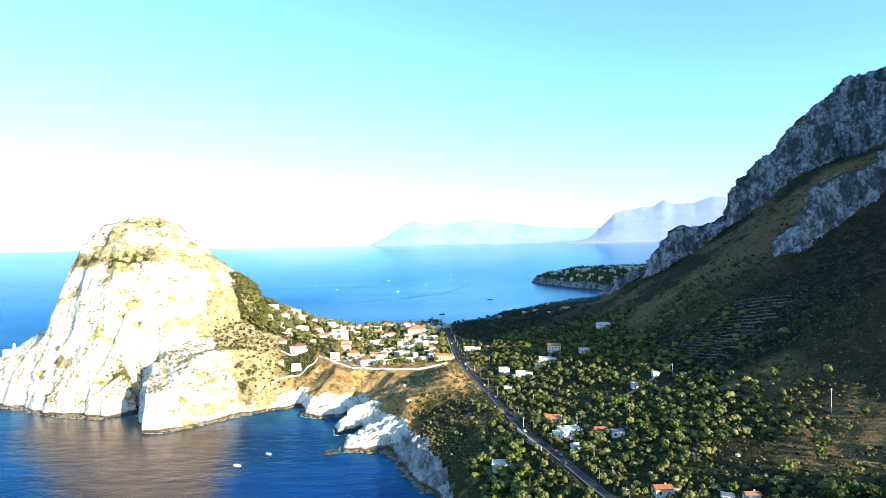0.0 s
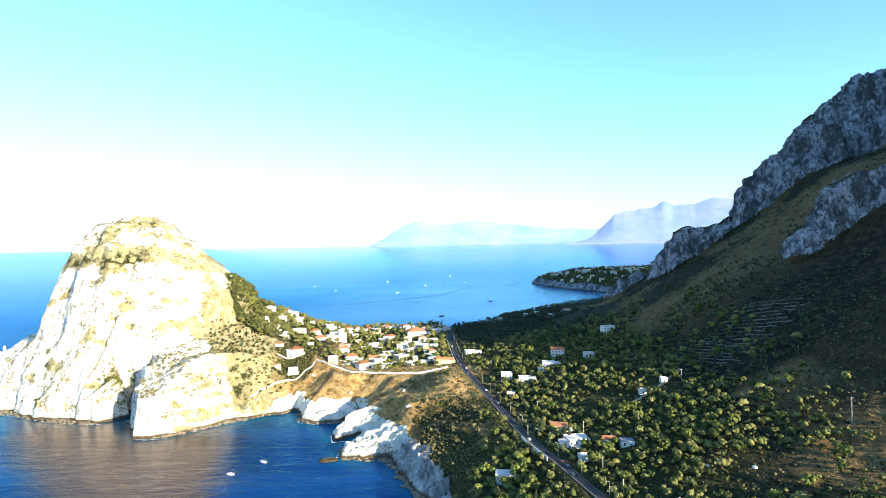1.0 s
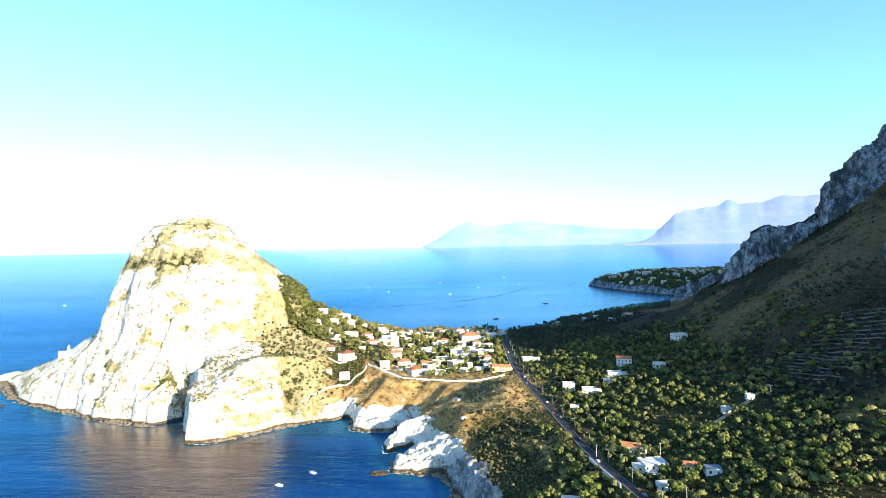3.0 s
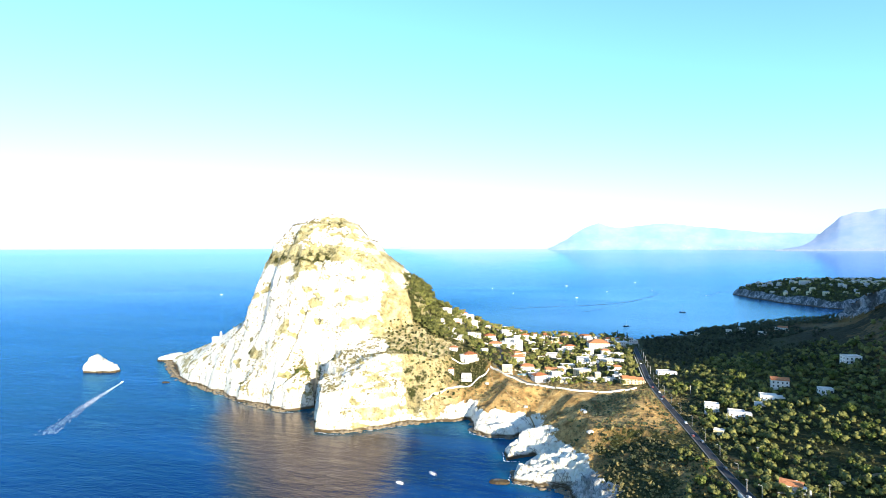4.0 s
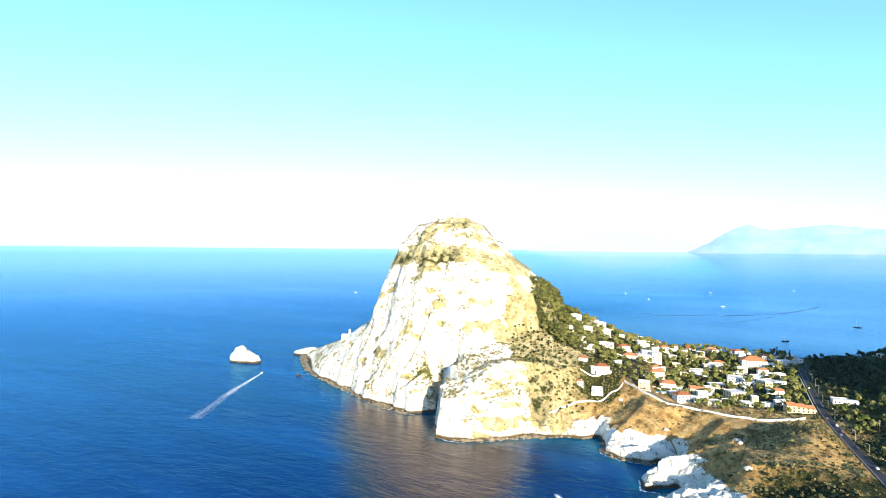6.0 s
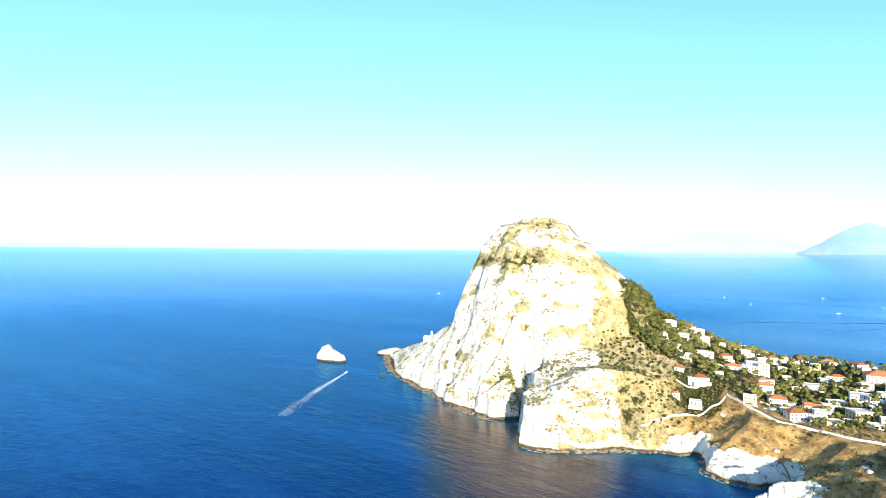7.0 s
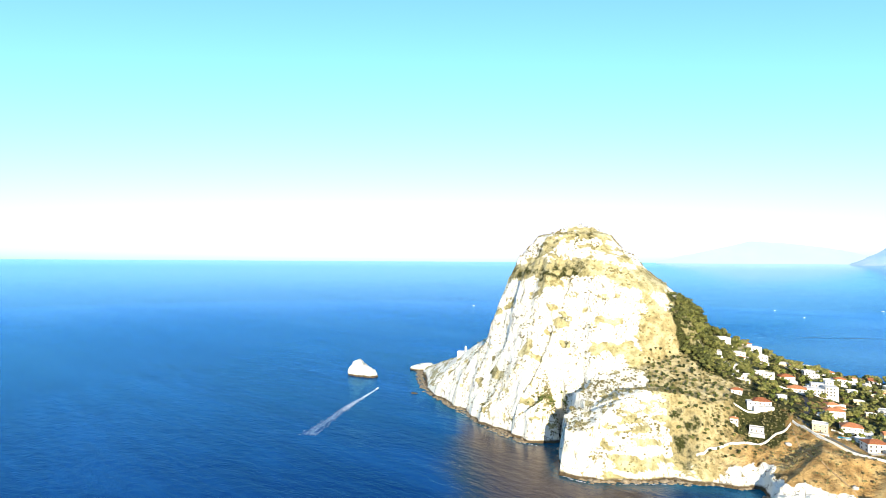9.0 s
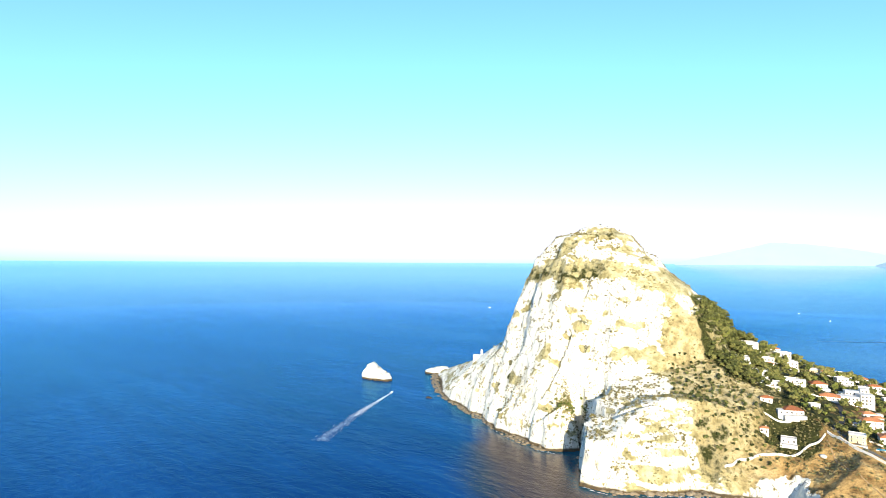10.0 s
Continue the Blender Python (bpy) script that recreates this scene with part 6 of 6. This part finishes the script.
# boulders
for k, (bx, by, bs) in enumerate(((-147, 661, 2.6), (-98, 621, 2.4), (-40, 590, 4.0), (-37, 566, 2.6), (-66, 560, 2.8), (-30, 520, 3.0), (222, 392, 2.4), (150, 330, 1.6), (170, 318, 1.5), (-52, 536, 2.2))):
    me = array_mesh("boulder", rock_mesh(k + 3, bs, bs * 0.8, bs * 0.7), ICO_F, [BOULDER])
    ob = tagged(new("boulder", me), "pale limestone boulder lying on the dry slope", "boulder", "boulders above the cove")
    ob.matrix_basis = pose(bx, by, soil(bx, by)[0].item() + bs * 0.2, 0, 0, 40 * k)


# ---------- the far shore ----------
CAPE = [(402, 2470), (445, 2280), (512, 2120), (575, 2000), (720, 1950), (950, 1880), (1500, 1950), (1500, 2800), (950, 2720), (620, 2650), (470, 2580)]


def cape_z(x, y):
    d = inside_distance(x + 14 * fbm(x, y, 0, 60, 3, 91), y + 14 * fbm(x, y, 0, 60, 3, 92), CAPE)
    h = np.minimum(2.4 * np.maximum(d, 0), 20 + 0.24 * np.maximum(d, 0) + 6 * fbm(x, y, 0, 50, 3, 93))
    return np.where(d > 0, np.minimum(h, 62), np.maximum(d, -8)), d


gx, gy = np.meshgrid(np.arange(370, 1500, 9.0), np.arange(1880, 2780, 9.0))
h, d = cape_z(gx.ravel(), gy.ravel())
ny, nx = gx.shape
i = (np.arange(ny - 1)[:, None] * nx + np.arange(nx - 1)[None]).ravel()
q = np.stack([i, i + 1, i + nx + 1, i + nx], 1)
q = q[d[q].max(1) > -8]
me = array_mesh("far_cape", np.stack([gx.ravel(), gy.ravel(), h], 1), np.concatenate([q[:, :3], q[:, [0, 2, 3]]]), [GROUND])
for key, val in (("rock", sstep(30, 8, d)), ("green", np.full(len(d), 0.8)), ("burnt", np.zeros(len(d))), ("weathered", np.ones(len(d)))):
    at = me.attributes.new(key, "FLOAT", "POINT")
    at.data.foreach_set("value", val.astype(np.float32))
tagged(new("far_cape", me), "low dark cape with cliffs across the bay", "cape", kind="structure")
x, y, r = jittered(400, 1200, 1960, 2680, 15, 94)
h, d = cape_z(x, y)
ok = (d > 10) & (r.random(len(x)) < 0.9)
scatter("cape_trees", [("tuft", k) for k in range(3)], np.stack([x[ok], y[ok], h[ok], r.uniform(2.5, 6.5, ok.sum()), r.uniform(0, 6, ok.sum()), r.uniform(0, 1, ok.sum())], 1), OLIVE,
        "dark trees between the houses of the far cape", "trees")


def block_town(name, places, label, mats):
    """Far buildings as plain gabled and flat blocks, in one sheet. places: x, y, z, w, d, h, turn."""
    vs, fs, mi, n = [], [], [], 0
    for k, (px, py, pz, w, d, h, a) in enumerate(places):
        c, s = math.cos(a), math.sin(a)
        base = [(sx * w / 2, sy * d / 2) for sx, sy in ((-1, -1), (1, -1), (1, 1), (-1, 1))]
        ring = [(px + c * u - s * v, py + s * u + c * v) for u, v in base]
        rid = [(px + c * u - s * v, py + s * u + c * v) for u, v in ((-w / 2, 0), (w / 2, 0))]
        top = pz + h
        vs += [(u, v, pz - 4) for u, v in ring] + [(u, v, top) for u, v in ring] + [(*rid[0], top + d * 0.2), (*rid[1], top + d * 0.2)]
        f = [(0, 1, 5), (0, 5, 4), (1, 2, 6), (1, 6, 5), (2, 3, 7), (2, 7, 6), (3, 0, 4), (3, 4, 7), (4, 5, 9), (4, 9, 8), (6, 7, 8), (6, 8, 9), (5, 6, 9), (7, 4, 8)]
        fs += [tuple(n + e for e in t) for t in f]
        mi += [k % 3 == 0] * 8 + [1 if k % 2 else 0] * 4 + [k % 3 == 0] * 2
        n += 10
    return tagged(new(name, array_mesh(name, vs, fs, mats, mi)), label, "buildings", kind="stuff")


r = np.random.default_rng(95)
pl = []
for _ in range(230):
    px, py = r.uniform(450, 1150), r.uniform(2000, 2600)
    ph, pd = cape_z(np.array([px]), np.array([py]))
    if pd[0] > 30:
        pl.append((px, py, ph[0], r.uniform(8, 18), r.uniform(8, 12), r.uniform(5, 9), r.uniform(0, 3)))
pl.append((600, 2290, cape_z(np.array([600.0]), np.array([2290.0]))[0][0], 34, 14, 14, 0.2))
block_town("cape_village", pl, "white and cream houses on the far cape", [GREYWALL, CREAM])


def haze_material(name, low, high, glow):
    """Distant land, with the haze of sea air put into its colour and glow."""
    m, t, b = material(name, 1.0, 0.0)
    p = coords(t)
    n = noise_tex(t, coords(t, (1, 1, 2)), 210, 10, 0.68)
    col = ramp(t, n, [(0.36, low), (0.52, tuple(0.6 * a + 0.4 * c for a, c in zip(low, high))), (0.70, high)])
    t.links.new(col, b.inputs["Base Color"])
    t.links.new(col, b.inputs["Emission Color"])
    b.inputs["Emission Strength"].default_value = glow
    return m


def bearing_point(px, r):
    """On the plan, at radius r, for a bearing given as a slope from straight ahead."""
    k = 1 / math.sqrt(1 + px * px)
    return MID[0] + r * px * k, MID[1] + r * k


def far_range(name, profile, r0, r1, mat, label, rough=5.0):
    """A distant range: slope of bearing and rise over the shore, as a ridge with flanks."""
    prof = np.array(profile)
    u = np.linspace(prof[0, 0], prof[-1, 0], 220)
    ridge = np.interp(u, prof[:, 0], prof[:, 1])
    rows, depth = [], np.linspace(0, 1, 22)
    for t in depth:
        rr = r0 + (r1 - r0) * t
        pts = np.array([bearing_point(k, rr) for k in u])
        base = sea_z(pts[:, 0], pts[:, 1])
        share = t ** 1.6
        z = base * (1 - share) + share * (RISE + ridge) + share * (rough * ridged(pts[:, 0], pts[:, 1], 0, 260, 5, 97) - rough * 0.6) * np.clip(ridge / 90, 0, 1)
        rows.append(np.stack([pts[:, 0], pts[:, 1], z], 1))
    v = np.concatenate(rows)
    nu = len(u)
    i = (np.arange(len(depth) - 1)[:, None] * nu + np.arange(nu - 1)[None]).ravel()
    f = np.concatenate([np.stack([i, i + 1, i + nu + 1], 1), np.stack([i, i + nu + 1, i + nu], 1)])
    me = array_mesh(name, v, f, [mat])
    me.polygons.foreach_set("use_smooth", np.ones(len(f), bool))
    return tagged(new(name, me), label, "mountains", kind="structure")


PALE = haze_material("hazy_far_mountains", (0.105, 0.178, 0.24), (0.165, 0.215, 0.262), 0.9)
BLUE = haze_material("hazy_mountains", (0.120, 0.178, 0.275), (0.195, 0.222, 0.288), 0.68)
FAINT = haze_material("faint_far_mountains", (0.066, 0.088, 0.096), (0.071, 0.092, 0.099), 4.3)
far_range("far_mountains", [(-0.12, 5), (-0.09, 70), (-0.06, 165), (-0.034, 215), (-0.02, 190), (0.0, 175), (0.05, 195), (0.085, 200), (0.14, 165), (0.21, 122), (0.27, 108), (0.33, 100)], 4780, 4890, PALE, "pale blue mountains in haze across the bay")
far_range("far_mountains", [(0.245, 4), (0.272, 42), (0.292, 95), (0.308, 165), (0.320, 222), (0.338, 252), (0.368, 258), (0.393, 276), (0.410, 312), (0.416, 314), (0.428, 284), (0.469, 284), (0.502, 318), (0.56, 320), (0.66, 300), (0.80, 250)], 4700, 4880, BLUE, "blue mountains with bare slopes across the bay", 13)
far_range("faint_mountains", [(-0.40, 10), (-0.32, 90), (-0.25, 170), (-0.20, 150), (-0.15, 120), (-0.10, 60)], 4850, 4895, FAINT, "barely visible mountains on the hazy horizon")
r = np.random.default_rng(96)
pl = []
for _ in range(2400):
    k = 0.09 + 0.42 * r.random() ** 0.75
    east = k > 0.235
    if not east and r.random() < 0.75:
        continue
    r0, r1, rise = (4700, 4880, np.interp(k, [0.22, 0.3, 0.37, 0.5], [60, 160, 250, 345])) if east else (4780, 4890, np.interp(k, [0.05, 0.14, 0.27], [195, 165, 90]))
    t = 0.02 + (0.16 if east else 0.3) * r.random() ** 1.5
    px, py = bearing_point(k, r0 + (r1 - r0) * t)
    s = t ** 1.6
    pl.append((px, py, float(sea_z(px, py)) * (1 - s) + s * (RISE + rise), r.uniform(4, 11), r.uniform(3, 7), r.uniform(0.8, 2.2), r.uniform(0, 3)))
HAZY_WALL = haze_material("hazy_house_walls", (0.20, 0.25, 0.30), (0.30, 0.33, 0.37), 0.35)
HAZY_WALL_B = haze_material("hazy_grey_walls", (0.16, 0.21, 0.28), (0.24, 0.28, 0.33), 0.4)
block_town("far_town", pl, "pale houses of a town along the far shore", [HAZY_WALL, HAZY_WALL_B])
